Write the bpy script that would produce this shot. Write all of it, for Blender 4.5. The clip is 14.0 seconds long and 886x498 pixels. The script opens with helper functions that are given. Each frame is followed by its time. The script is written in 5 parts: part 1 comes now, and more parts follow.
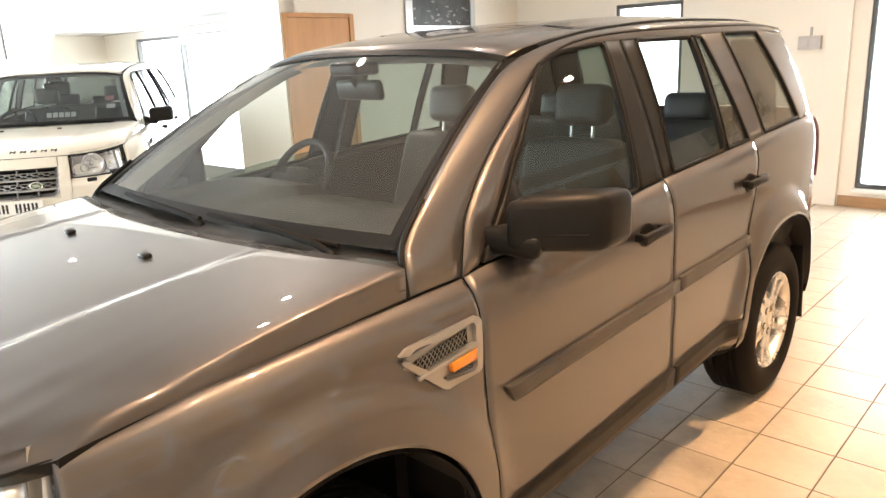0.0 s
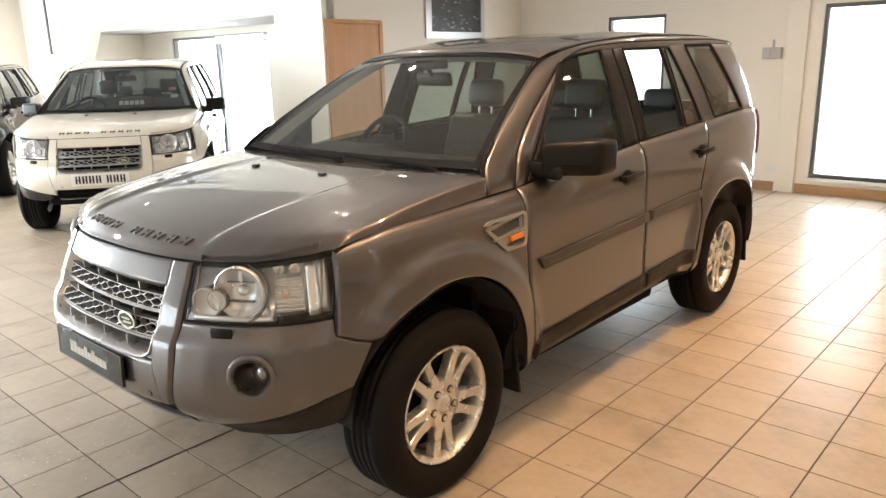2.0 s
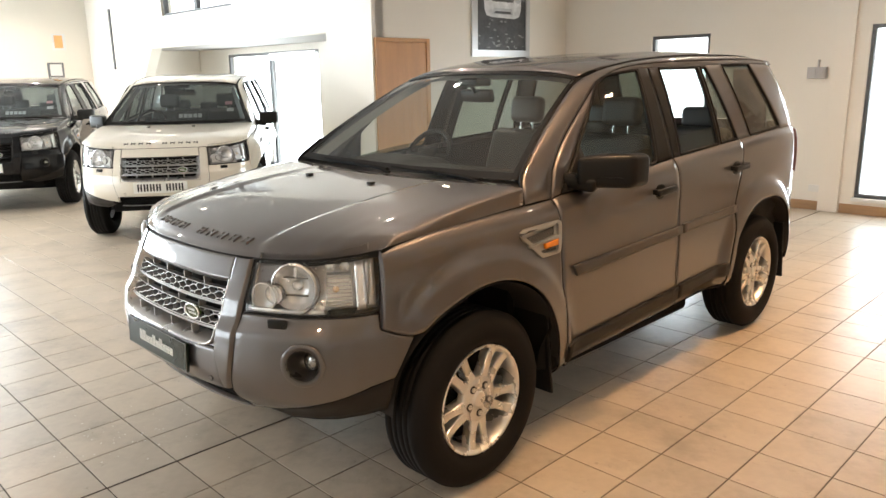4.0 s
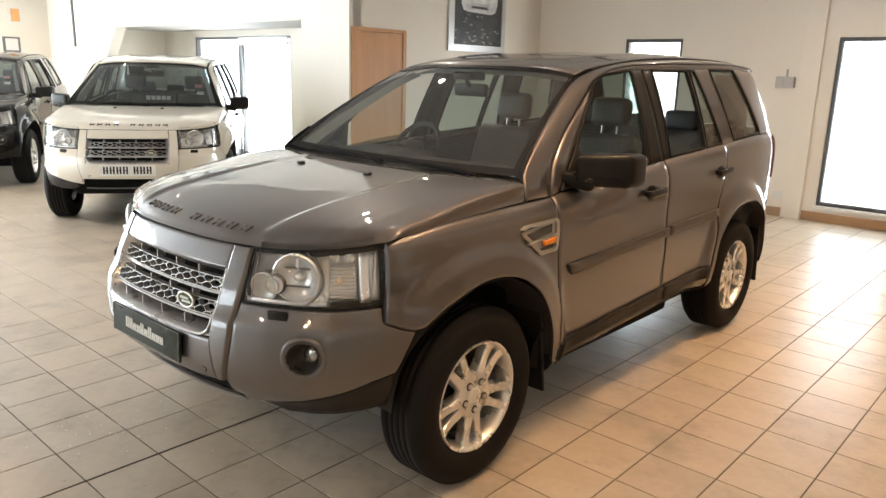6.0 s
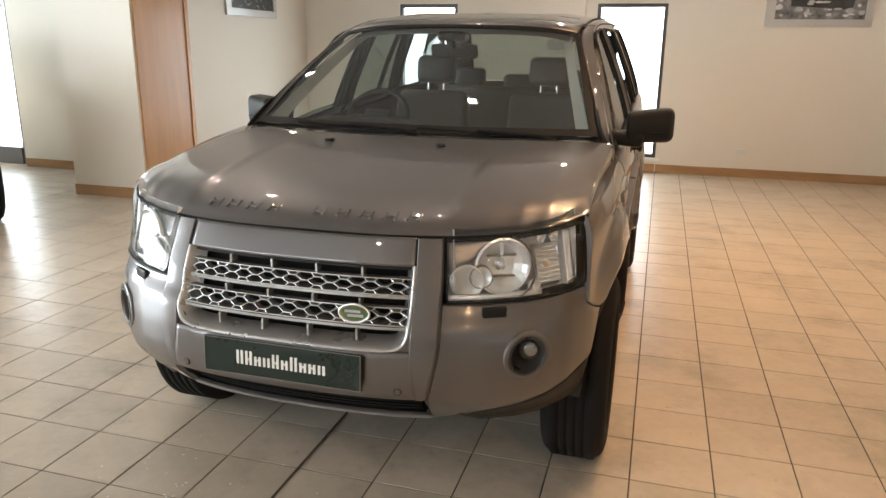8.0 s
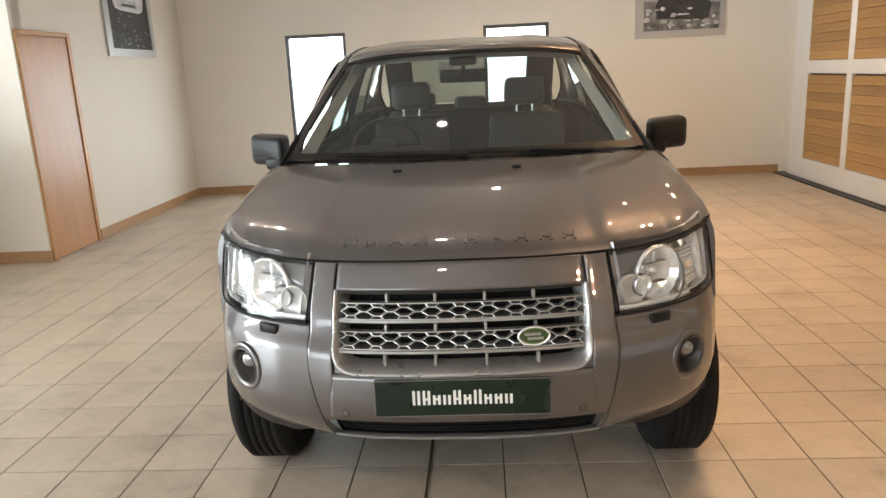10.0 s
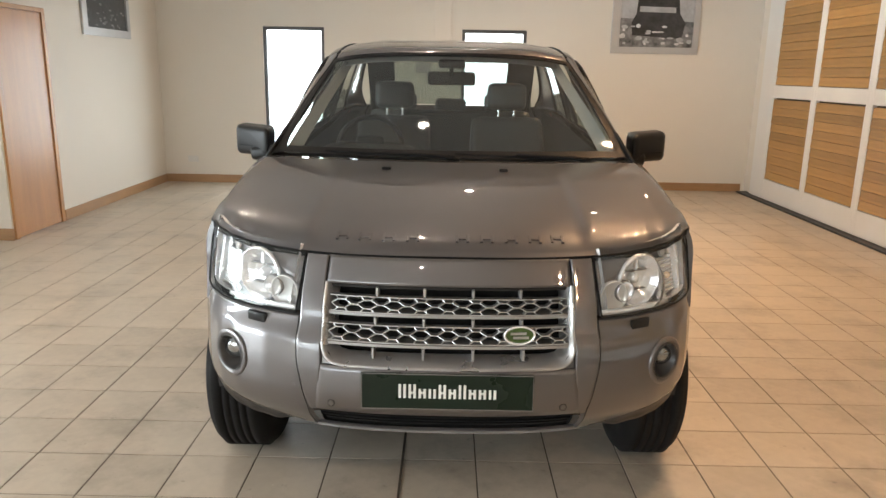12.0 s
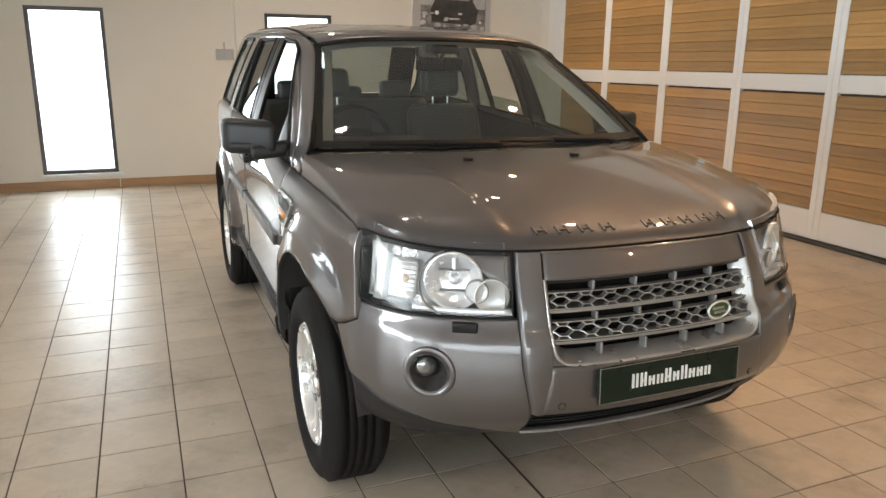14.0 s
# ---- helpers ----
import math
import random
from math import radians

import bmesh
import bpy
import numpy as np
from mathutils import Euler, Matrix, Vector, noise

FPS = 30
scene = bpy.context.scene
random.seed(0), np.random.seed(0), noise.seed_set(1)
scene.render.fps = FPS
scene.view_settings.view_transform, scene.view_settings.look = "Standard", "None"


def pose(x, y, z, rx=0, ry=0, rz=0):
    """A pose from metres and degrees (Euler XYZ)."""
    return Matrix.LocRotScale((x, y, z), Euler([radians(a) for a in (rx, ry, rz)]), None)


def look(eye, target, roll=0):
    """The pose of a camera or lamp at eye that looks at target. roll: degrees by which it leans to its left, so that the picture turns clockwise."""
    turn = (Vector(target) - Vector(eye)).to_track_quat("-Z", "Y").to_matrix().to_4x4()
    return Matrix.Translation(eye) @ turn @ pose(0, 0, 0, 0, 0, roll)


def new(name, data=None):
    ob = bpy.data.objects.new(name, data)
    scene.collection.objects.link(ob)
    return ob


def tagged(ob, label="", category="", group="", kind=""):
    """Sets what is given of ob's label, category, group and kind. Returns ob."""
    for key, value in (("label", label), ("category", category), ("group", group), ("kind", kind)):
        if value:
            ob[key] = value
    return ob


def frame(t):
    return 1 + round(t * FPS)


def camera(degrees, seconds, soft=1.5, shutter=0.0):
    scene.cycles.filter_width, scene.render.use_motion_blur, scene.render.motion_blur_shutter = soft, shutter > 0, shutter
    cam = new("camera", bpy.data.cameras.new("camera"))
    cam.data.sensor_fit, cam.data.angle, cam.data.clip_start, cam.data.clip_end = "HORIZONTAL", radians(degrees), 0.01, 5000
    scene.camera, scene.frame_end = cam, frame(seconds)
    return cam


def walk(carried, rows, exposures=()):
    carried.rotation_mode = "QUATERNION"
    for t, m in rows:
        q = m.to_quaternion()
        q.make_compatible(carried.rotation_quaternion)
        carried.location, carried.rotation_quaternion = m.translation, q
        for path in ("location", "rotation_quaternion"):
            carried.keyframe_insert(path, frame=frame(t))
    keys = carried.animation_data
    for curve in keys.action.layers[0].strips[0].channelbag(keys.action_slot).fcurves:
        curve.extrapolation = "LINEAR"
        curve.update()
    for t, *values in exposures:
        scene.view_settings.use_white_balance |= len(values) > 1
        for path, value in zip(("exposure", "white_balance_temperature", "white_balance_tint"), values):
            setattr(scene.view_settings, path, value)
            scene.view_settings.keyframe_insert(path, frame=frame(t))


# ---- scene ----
cam = camera(62.57, 14.0, soft=1.5)
PATH = [
    (0, (1.978, -0.763, 1.631), (0.664, 0.656, 1.121), -2.5),
    (0.5, (2.052, -1.139, 1.62), (0.832, 0.368, 1.13), -2.0),
    (1, (2.283, -1.404, 1.632), (1.011, 0.066, 1.161), -1.7),
    (1.5, (2.468, -1.628, 1.62), (1.172, -0.193, 1.109), -2.4),
    (2, (2.593, -1.878, 1.625), (1.301, -0.437, 1.123), -1.4),
    (2.5, (2.713, -1.951, 1.615), (1.368, -0.555, 1.125), -1.7),
    (3, (2.742, -2.017, 1.626), (1.375, -0.634, 1.16), -1.5),
    (5.5, (2.731, -2.021, 1.63), (1.336, -0.663, 1.173), -0.6),
    (6, (2.589, -2.114, 1.62), (1.295, -0.664, 1.148), 1.6),
    (6.5, (2.3, -2.252, 1.603), (1.217, -0.648, 1.101), 0.7),
    (7, (1.829, -2.375, 1.584), (0.851, -0.697, 1.104), 2.1),
    (7.5, (1.482, -2.605, 1.593), (0.785, -0.802, 1.08), 2.2),
    (8, (1.02, -2.704, 1.542), (0.484, -0.852, 1.012), 0.8),
    (8.5, (0.685, -2.844, 1.541), (0.327, -0.951, 1.005), 0.7),
    (9, (0.345, -2.841, 1.546), (0.141, -0.914, 1.051), -2.1),
    (11.5, (0.011, -2.929, 1.564), (-0.003, -0.985, 1.094), -0.7),
    (12, (-0.011, -2.929, 1.561), (-0.02, -0.986, 1.09), 1.0),
    (12.5, (-0.225, -2.937, 1.567), (-0.163, -0.991, 1.111), 0.7),
    (13, (-0.577, -2.842, 1.55), (-0.261, -0.92, 1.093), 1.2),
    (13.5, (-1.057, -2.721, 1.557), (-0.629, -0.827, 1.08), 2.5),
    (14, (-1.426, -2.535, 1.538), (-0.685, -0.744, 1.043), 0.6),
]
EXPOSURES = [(0.0, 1.40), (0.5, 1.18), (1.0, 0.96), (2.0, 0.74), (3.0, 0.66), (5.5, 0.60), (7.0, 0.50), (8.0, 0.49), (8.5, 0.60), (12.0, 0.56), (13.0, 0.44), (14.0, 0.30)]
walk(cam, [(t, look(eye, target, roll)) for t, eye, target, roll in PATH], EXPOSURES)

# ---------------------------------------------------------------- light
world = bpy.data.worlds.new("world")
scene.world = world
world.use_nodes = True
wn = world.node_tree.nodes
sky = wn.new("ShaderNodeTexSky")
sky.sky_type = "NISHITA"
sky.sun_disc = False
sky.sun_elevation, sky.sun_rotation = radians(35), radians(200)
world.node_tree.links.new(sky.outputs[0], wn["Background"].inputs[0])
wn["Background"].inputs[1].default_value = 0.12

CEIL = 3.55          # ceiling height
X_LEFT, X_RIGHT, Y_BACK, Y_FRONT = -12.6, 4.38, 7.28, -8.5


def area_lamp(name, eye, target, sx, sy, watts, colour=(1, 1, 1)):
    d = bpy.data.lights.new(name, "AREA")
    d.shape, d.size, d.size_y, d.energy, d.color = "RECTANGLE", sx, sy, watts, colour
    o = new(name, d)
    o.matrix_world = look(eye, target)
    return o


def spot_lamp(name, eye, target, watts, angle, blend, radius, colour):
    d = bpy.data.lights.new(name, "SPOT")
    d.energy, d.spot_size, d.spot_blend, d.shadow_soft_size, d.color = watts, radians(angle), blend, radius, colour
    o = new(name, d)
    o.matrix_world = look(eye, target)
    return o


DAY = (0.84, 0.94, 1.0)
WARM = (1.0, 0.85, 0.71)
# daylight in the window openings
area_lamp("window_light", (-2.11, 7.36, 1.15), (-2.11, 0, 0.6), 0.8, 1.85, 25, DAY)
area_lamp("window_light", (0.60, 7.36, 1.15), (0.60, 0, 0.6), 0.8, 1.85, 10, DAY)
area_lamp("window_light", (-7.6, 4.9, 1.1), (-7.6, -3, 0.4), 2.3, 1.9, 60, DAY)
area_lamp("window_light", (-12.45, -2.0, 1.7), (-4, -0.5, 0.8), 7.0, 2.7, 730, DAY)
area_lamp("window_light", (-5.5, -8.4, 1.7), (-3.0, 5, 1.2), 7.5, 2.6, 60, DAY)


# ---------------------------------------------------------------- materials
def material(name, colour, rough=0.5, metal=0.0, vary=0.12, scale=6.0, fine=90.0, bump=0.05, coat=0.0, spread=0.06,
             spec=0.5, each=0.0, stretch=(1, 1, 1), sheen=0.0, dirt=0.0):
    """A surface with large-scale tone changes, fine grain in tone and gloss, a little relief, and, by each, a tone of its own for every piece."""
    m = bpy.data.materials.new(name)
    m.use_nodes = True
    nt = m.node_tree
    n, l = nt.nodes, nt.links
    b = n["Principled BSDF"]
    co = n.new("ShaderNodeTexCoord")
    mp = n.new("ShaderNodeMapping")
    mp.inputs["Scale"].default_value = stretch
    l.new(co.outputs["Object"], mp.inputs[0])
    big, small = n.new("ShaderNodeTexNoise"), n.new("ShaderNodeTexNoise")
    big.inputs["Scale"].default_value, small.inputs["Scale"].default_value = scale, fine
    big.inputs["Detail"].default_value, small.inputs["Detail"].default_value = 5, 3
    l.new(mp.outputs[0], big.inputs[0])
    l.new(mp.outputs[0], small.inputs[0])
    ad = n.new("ShaderNodeMath")
    ad.operation = "MULTIPLY_ADD"
    ad.inputs[1].default_value = 0.4
    l.new(small.outputs[0], ad.inputs[0])
    l.new(big.outputs[0], ad.inputs[2])
    src = ad.outputs[0]
    if each:
        oi = n.new("ShaderNodeObjectInfo")
        a2 = n.new("ShaderNodeMath")
        a2.operation = "MULTIPLY_ADD"
        a2.inputs[1].default_value = each
        l.new(oi.outputs["Random"], a2.inputs[0])
        l.new(src, a2.inputs[2])
        src = a2.outputs[0]
    mr = n.new("ShaderNodeMapRange")
    mr.inputs["From Min"].default_value, mr.inputs["From Max"].default_value = 0.4, 1.0 + each
    mr.inputs["To Min"].default_value, mr.inputs["To Max"].default_value = 1 - vary, 1 + vary
    l.new(src, mr.inputs[0])
    mx = n.new("ShaderNodeMix")
    mx.data_type, mx.blend_type = "RGBA", "MULTIPLY"
    mx.inputs["Factor"].default_value = 1
    mx.inputs[6].default_value = (*colour, 1)
    l.new(mr.outputs[0], mx.inputs[7])
    tone = mx.outputs[2]
    if dirt:
        geo, st = n.new("ShaderNodeNewGeometry"), n.new("ShaderNodeTexNoise")
        st.inputs["Scale"].default_value, st.inputs["Detail"].default_value, st.inputs["Roughness"].default_value = 1.7, 9, 0.68
        l.new(geo.outputs["Position"], st.inputs[0])
        sr, m3 = n.new("ShaderNodeMapRange"), n.new("ShaderNodeMix")
        sr.inputs["From Min"].default_value, sr.inputs["From Max"].default_value = 0.50, 0.72
        sr.inputs["To Min"].default_value, sr.inputs["To Max"].default_value = 1.0, 1.0 - dirt
        l.new(st.outputs[0], sr.inputs[0])
        m3.data_type, m3.blend_type = "RGBA", "MULTIPLY"
        m3.inputs["Factor"].default_value = 1
        l.new(tone, m3.inputs[6])
        l.new(sr.outputs[0], m3.inputs[7])
        tone = m3.outputs[2]
        s4, r4, m4 = n.new("ShaderNodeTexNoise"), n.new("ShaderNodeMapRange"), n.new("ShaderNodeMix")
        s4.inputs["Scale"].default_value, s4.inputs["Detail"].default_value, s4.inputs["Roughness"].default_value = 14.0, 6, 0.75
        l.new(geo.outputs["Position"], s4.inputs[0])
        r4.inputs["From Min"].default_value, r4.inputs["From Max"].default_value = 0.62, 0.74
        r4.inputs["To Min"].default_value, r4.inputs["To Max"].default_value = 1.0, 1.0 - 1.3 * dirt
        l.new(s4.outputs[0], r4.inputs[0])
        m4.data_type, m4.blend_type = "RGBA", "MULTIPLY"
        m4.inputs["Factor"].default_value = 1
        l.new(tone, m4.inputs[6])
        l.new(r4.outputs[0], m4.inputs[7])
        tone = m4.outputs[2]
    l.new(tone, b.inputs["Base Color"])
    rr = n.new("ShaderNodeMapRange")
    rr.inputs["From Min"].default_value, rr.inputs["From Max"].default_value = 0.3, 0.7
    rr.inputs["To Min"].default_value, rr.inputs["To Max"].default_value = max(0.0, rough - spread), min(1.0, rough + spread)
    l.new(big.outputs[0], rr.inputs[0])
    l.new(rr.outputs[0], b.inputs["Roughness"])
    b.inputs["Metallic"].default_value = metal
    b.inputs["Specular IOR Level"].default_value = spec
    b.inputs["Coat Weight"].default_value = coat
    b.inputs["Coat Roughness"].default_value = 0.03
    b.inputs["Sheen Weight"].default_value = sheen
    if bump:
        bp = n.new("ShaderNodeBump")
        bp.inputs["Strength"].default_value, bp.inputs["Distance"].default_value = bump, 0.004
        l.new(small.outputs[0], bp.inputs["Height"])
        l.new(bp.outputs[0], b.inputs["Normal"])
    return m


def glass(name, tint, gloss=0.02, veil=0.0):
    """A pane: tinted see-through with a clear reflection that grows at grazing angles, and a pale veil for glare."""
    m = bpy.data.materials.new(name)
    m.use_nodes = True
    n, l = m.node_tree.nodes, m.node_tree.links
    n.remove(n["Principled BSDF"])
    tr, gl, lw, pw, ad, mx = (n.new(k) for k in ("ShaderNodeBsdfTransparent", "ShaderNodeBsdfGlossy", "ShaderNodeLayerWeight", "ShaderNodeMath", "ShaderNodeMath", "ShaderNodeMixShader"))
    tr.inputs[0].default_value = (*tint, 1)
    gl.inputs["Roughness"].default_value = gloss
    lw.inputs[0].default_value = 0.5
    pw.operation, ad.operation = "POWER", "MULTIPLY_ADD"
    pw.inputs[1].default_value = 5.0
    ad.inputs[1].default_value, ad.inputs[2].default_value = 0.9, 0.045
    l.new(lw.outputs["Facing"], pw.inputs[0])
    l.new(pw.outputs[0], ad.inputs[0])
    l.new(ad.outputs[0], mx.inputs[0])
    l.new(tr.outputs[0], mx.inputs[1])
    l.new(gl.outputs[0], mx.inputs[2])
    out = mx.outputs[0]
    # even pale diffuse share, stands in for glare reflected on the pane
    if veil:
        df, m2 = n.new("ShaderNodeBsdfDiffuse"), n.new("ShaderNodeMixShader")
        df.inputs[0].default_value = (0.66, 0.70, 0.70, 1)
        m2.inputs[0].default_value = veil
        l.new(out, m2.inputs[1])
        l.new(df.outputs[0], m2.inputs[2])
        out = m2.outputs[0]
    l.new(out, n["Material Output"].inputs[0])
    return m


def glow(name, colour, strength):
    m = bpy.data.materials.new(name)
    m.use_nodes = True
    b = m.node_tree.nodes["Principled BSDF"]
    b.inputs["Base Color"].default_value = (*colour, 1)
    b.inputs["Emission Color"].default_value = (*colour, 1)
    b.inputs["Emission Strength"].default_value = strength
    return m


M_WALL = material("cream_wall_paint", (0.78, 0.73, 0.65), 0.55, vary=0.03, scale=0.9, fine=140, bump=0.04, spec=0.35)
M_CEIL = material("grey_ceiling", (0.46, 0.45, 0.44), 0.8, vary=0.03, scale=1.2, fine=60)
M_TILE = material("beige_floor_tile", (0.47, 0.405, 0.325), 0.335, vary=0.20, scale=3.2, fine=22, bump=0.015, each=0.30, spread=0.03, spec=0.36, dirt=0.36)
M_GROUT = material("dark_grout", (0.065, 0.048, 0.034), 0.85, vary=0.3, scale=5, fine=60)
M_SKIRT = material("oak_skirting", (0.40, 0.235, 0.115), 0.45, vary=0.2, scale=2, fine=40, stretch=(1, 1, 8))
M_DOOR = material("oak_veneer_door", (0.50, 0.255, 0.10), 0.35, vary=0.16, scale=1.6, fine=26, stretch=(6, 6, 0.7))
M_SLAT = material("cedar_slat", (0.41, 0.232, 0.078), 0.42, vary=0.48, scale=2.2, fine=16, stretch=(6, 0.5, 14), each=0.45)
M_WHITE = material("white_gloss_frame", (0.80, 0.79, 0.76), 0.35, vary=0.04, scale=2)
M_FRAME = material("dark_window_frame", (0.075, 0.075, 0.075), 0.4, vary=0.1, scale=4)
M_GREYFR = material("grey_door_frame", (0.16, 0.16, 0.16), 0.4, vary=0.1, scale=4)
M_ALU = material("brushed_silver_frame", (0.55, 0.55, 0.55), 0.35, metal=0.6, vary=0.06, scale=4)
M_SKYGLOW = glow("overcast_daylight", (0.90, 0.96, 1.0), 3.2)
M_PANE = glass("clear_window_glass", (0.96, 0.97, 0.97))


# ---------------------------------------------------------------- mesh helpers
def mesh_of(name, verts, faces, mat, smooth=False):
    me = bpy.data.meshes.new(name)
    me.from_pydata([tuple(map(float, v)) for v in verts], [], faces)
    me.materials.append(mat)
    if smooth:
        me.polygons.foreach_set("use_smooth", [True] * len(me.polygons))
    me.update()
    return me


def obj(name, me, parent=None, label=""):
    o = new(name, me)
    o.parent = parent
    if label:
        o["label"] = label
    return o


def part(name, bm, mat, parent=None, label="", smooth=False):
    me = bpy.data.meshes.new(name)
    bm.normal_update()
    bm.to_mesh(me)
    bm.free()
    me.materials.append(mat)
    if smooth:
        me.polygons.foreach_set("use_smooth", [True] * len(me.polygons))
    return obj(name, me, parent, label)


def thing(name, label, category, group="", kind="", at=(0, 0, 0), turn=0):
    o = new(name)
    o.empty_display_size = 0.1
    o.matrix_world = pose(*at, 0, 0, turn)
    return tagged(o, label, category, group, kind)


def add_box(bm, x0, x1, y0, y1, z0, z1, bev=0.0):
    r = bmesh.ops.create_cube(bm, size=1)["verts"]
    for v in r:
        v.co = Vector(((x0 + x1) / 2 + v.co.x * (x1 - x0), (y0 + y1) / 2 + v.co.y * (y1 - y0), (z0 + z1) / 2 + v.co.z * (z1 - z0)))
    if bev:
        ed = list({e for v in r for e in v.link_edges})
        bmesh.ops.bevel(bm, geom=ed, offset=bev, segments=2, affect="EDGES", profile=0.5)
    return bm


def box(*a, bev=0.0):
    return add_box(bmesh.new(), *a, bev=bev)


def wall_x(bm, x0, x1, y0, y1, z0, z1, holes):
    """A wall along x with thickness y0 to y1; holes: (x0, x1, z0, z1)."""
    xs = sorted({x0, x1, *[h[0] for h in holes], *[h[1] for h in holes]})
    for a, b in zip(xs, xs[1:]):
        hs = sorted((h[2], h[3]) for h in holes if h[0] <= a and h[1] >= b)
        z = z0
        for lo, hi in hs:
            if lo > z:
                add_box(bm, a, b, y0, y1, z, lo)
            z = hi
        if z < z1:
            add_box(bm, a, b, y0, y1, z, z1)
    bmesh.ops.remove_doubles(bm, verts=bm.verts, dist=1e-5)
    return bm


def turned(bm, m):
    bmesh.ops.transform(bm, matrix=m, verts=bm.verts)
    return bm


def cyl(r, d, seg=32, r2=None, cap=True):
    bm = bmesh.new()
    bmesh.ops.create_cone(bm, cap_ends=cap, segments=seg, radius1=r, radius2=r if r2 is None else r2, depth=d)
    return bm


def add_cyl(bm, r, d, m, seg=24, r2=None):
    v = bmesh.ops.create_cone(bm, cap_ends=True, segments=seg, radius1=r, radius2=r if r2 is None else r2, depth=d)["verts"]
    bmesh.ops.transform(bm, matrix=m, verts=v)
    return bm


def tube(name, pts, r, mat, parent, label="", res=3, cyclic=False):
    c = bpy.data.curves.new(name, "CURVE")
    c.dimensions, c.bevel_depth, c.bevel_resolution, c.resolution_u = "3D", r, res, 6
    s = c.splines.new("NURBS" if len(pts) > 3 and not cyclic else "POLY")
    s.points.add(len(pts) - 1)
    for p, q in zip(s.points, pts):
        p.co = (*q, 1)
    s.use_endpoint_u, s.use_cyclic_u = True, cyclic
    c.use_fill_caps = True
    tmp = bpy.data.objects.new("tmp", c)
    me = bpy.data.meshes.new_from_object(tmp)
    bpy.data.objects.remove(tmp)
    me.name = name
    me.materials.clear()
    me.materials.append(mat)
    me.polygons.foreach_set("use_smooth", [True] * len(me.polygons))
    return obj(name, me, parent, label)


# ---------------------------------------------------------------- the showroom
ST = "structure"
WA, WB, WZ = (-2.54, -1.71), (0.15, 1.02), (0.19, 2.125)
back = tagged(part("wall_back", wall_x(bmesh.new(), -4.15, 4.6, 7.28, 7.53, 0, CEIL, [(*WA, *WZ), (*WB, *WZ)]), M_WALL),
              "cream painted plaster wall with two tall windows", "wall", kind=ST)
tagged(part("wall_left", wall_x(bmesh.new(), 3.60, 7.28, 0.0, 0.18, 0, CEIL, [(3.60, 4.405, -0.01, 2.075)]), M_WALL),
       "cream painted plaster wall with an oak door", "wall", kind=ST).matrix_world = pose(-3.97, 0, 0, 0, 0, 90)
bm = wall_x(bmesh.new(), -12.6, -3.97, 3.54, 3.72, 0, CEIL, [(-10.58, -4.85, -0.01, 2.195), (-9.30, -7.05, 2.68, 3.33)])
tagged(part("wall_recess", bm, M_WALL), "white painted wall with a wide recess and a high window", "wall", kind=ST)
bm = wall_x(bmesh.new(), -10.6, -4.16, 4.80, 4.95, 0, 2.4, [(-9.55, -6.78, 0.02, 2.09)])
add_box(bm, -4.85, -4.16, 3.72, 4.80, 0, 2.4)
add_box(bm, -10.75, -10.6, 3.72, 4.95, 0, 2.4)
tagged(part("wall_alcove", bm, M_WALL), "white painted alcove walls round the glazed doors", "wall", kind=ST)
# the sloping corner of the recess
bm = bmesh.new()
v = [bm.verts.new((x, y, z)) for y in (3.54, 3.72) for x, z in ((-9.81, 2.195), (-10.52, 1.37), (-10.58, 2.195))]
for f in ((0, 1, 2), (3, 5, 4), (0, 3, 4, 1), (0, 2, 5, 3), (1, 4, 5, 2)):
    bm.faces.new([v[i] for i in f])
tagged(part("trim_slope", bm, M_WALL), "white sloping plaster bulkhead above the recess", "trim", kind=ST)
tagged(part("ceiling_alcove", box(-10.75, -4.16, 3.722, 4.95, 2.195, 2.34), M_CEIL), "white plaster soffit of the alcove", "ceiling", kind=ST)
tagged(part("wall_right", box(4.38, 4.6, Y_FRONT, 7.28, 0, CEIL), M_WALL), "cream painted plaster wall behind the timber panels", "wall", kind=ST)
bm = wall_x(bmesh.new(), -12.8, 4.6, -8.7, -8.5, 0, CEIL, [(-9.5, -1.6, 0.1, 3.0)])
tagged(part("wall_front", bm, M_WALL), "painted showroom wall with wide shop windows", "wall", kind=ST)
bm = wall_x(bmesh.new(), -8.5, 3.54, 0, 0.2, 0, CEIL, [(-7.0, 1.4, 0.1, 3.1)])
tagged(part("wall_side", turned(bm, pose(-12.6, 0, 0, 0, 0, 90)), M_WALL), "painted showroom wall with wide shop windows", "wall", kind=ST)
tagged(part("ceiling", box(-12.8, 4.6, -8.7, 7.53, CEIL, CEIL + 0.15), M_CEIL), "plain matt grey showroom ceiling", "ceiling", kind=ST)

# skirting boards
bm = bmesh.new()
for x0, x1 in ((-3.97, -2.52), (-1.70, -0.22), (0.01, 0.17), (1.03, 4.1)):
    add_box(bm, x0, x1, 7.262, 7.28, 0, 0.11, 0.004)
for x0, x1 in (WA, WB):
    add_box(bm, x0, x1, 7.264, 7.28, 0, 0.11, 0.004)
add_box(bm, -3.97, -3.952, 4.46, 7.262, 0, 0.11, 0.004)
add_box(bm, -4.85, -3.952, 3.522, 3.54, 0, 0.11, 0.004)
add_box(bm, -6.76, -4.85, 4.782, 4.80, 0, 0.11, 0.004)
tagged(part("baseboard", bm, M_SKIRT), "varnished oak skirting board along the walls", "baseboard", kind=ST)


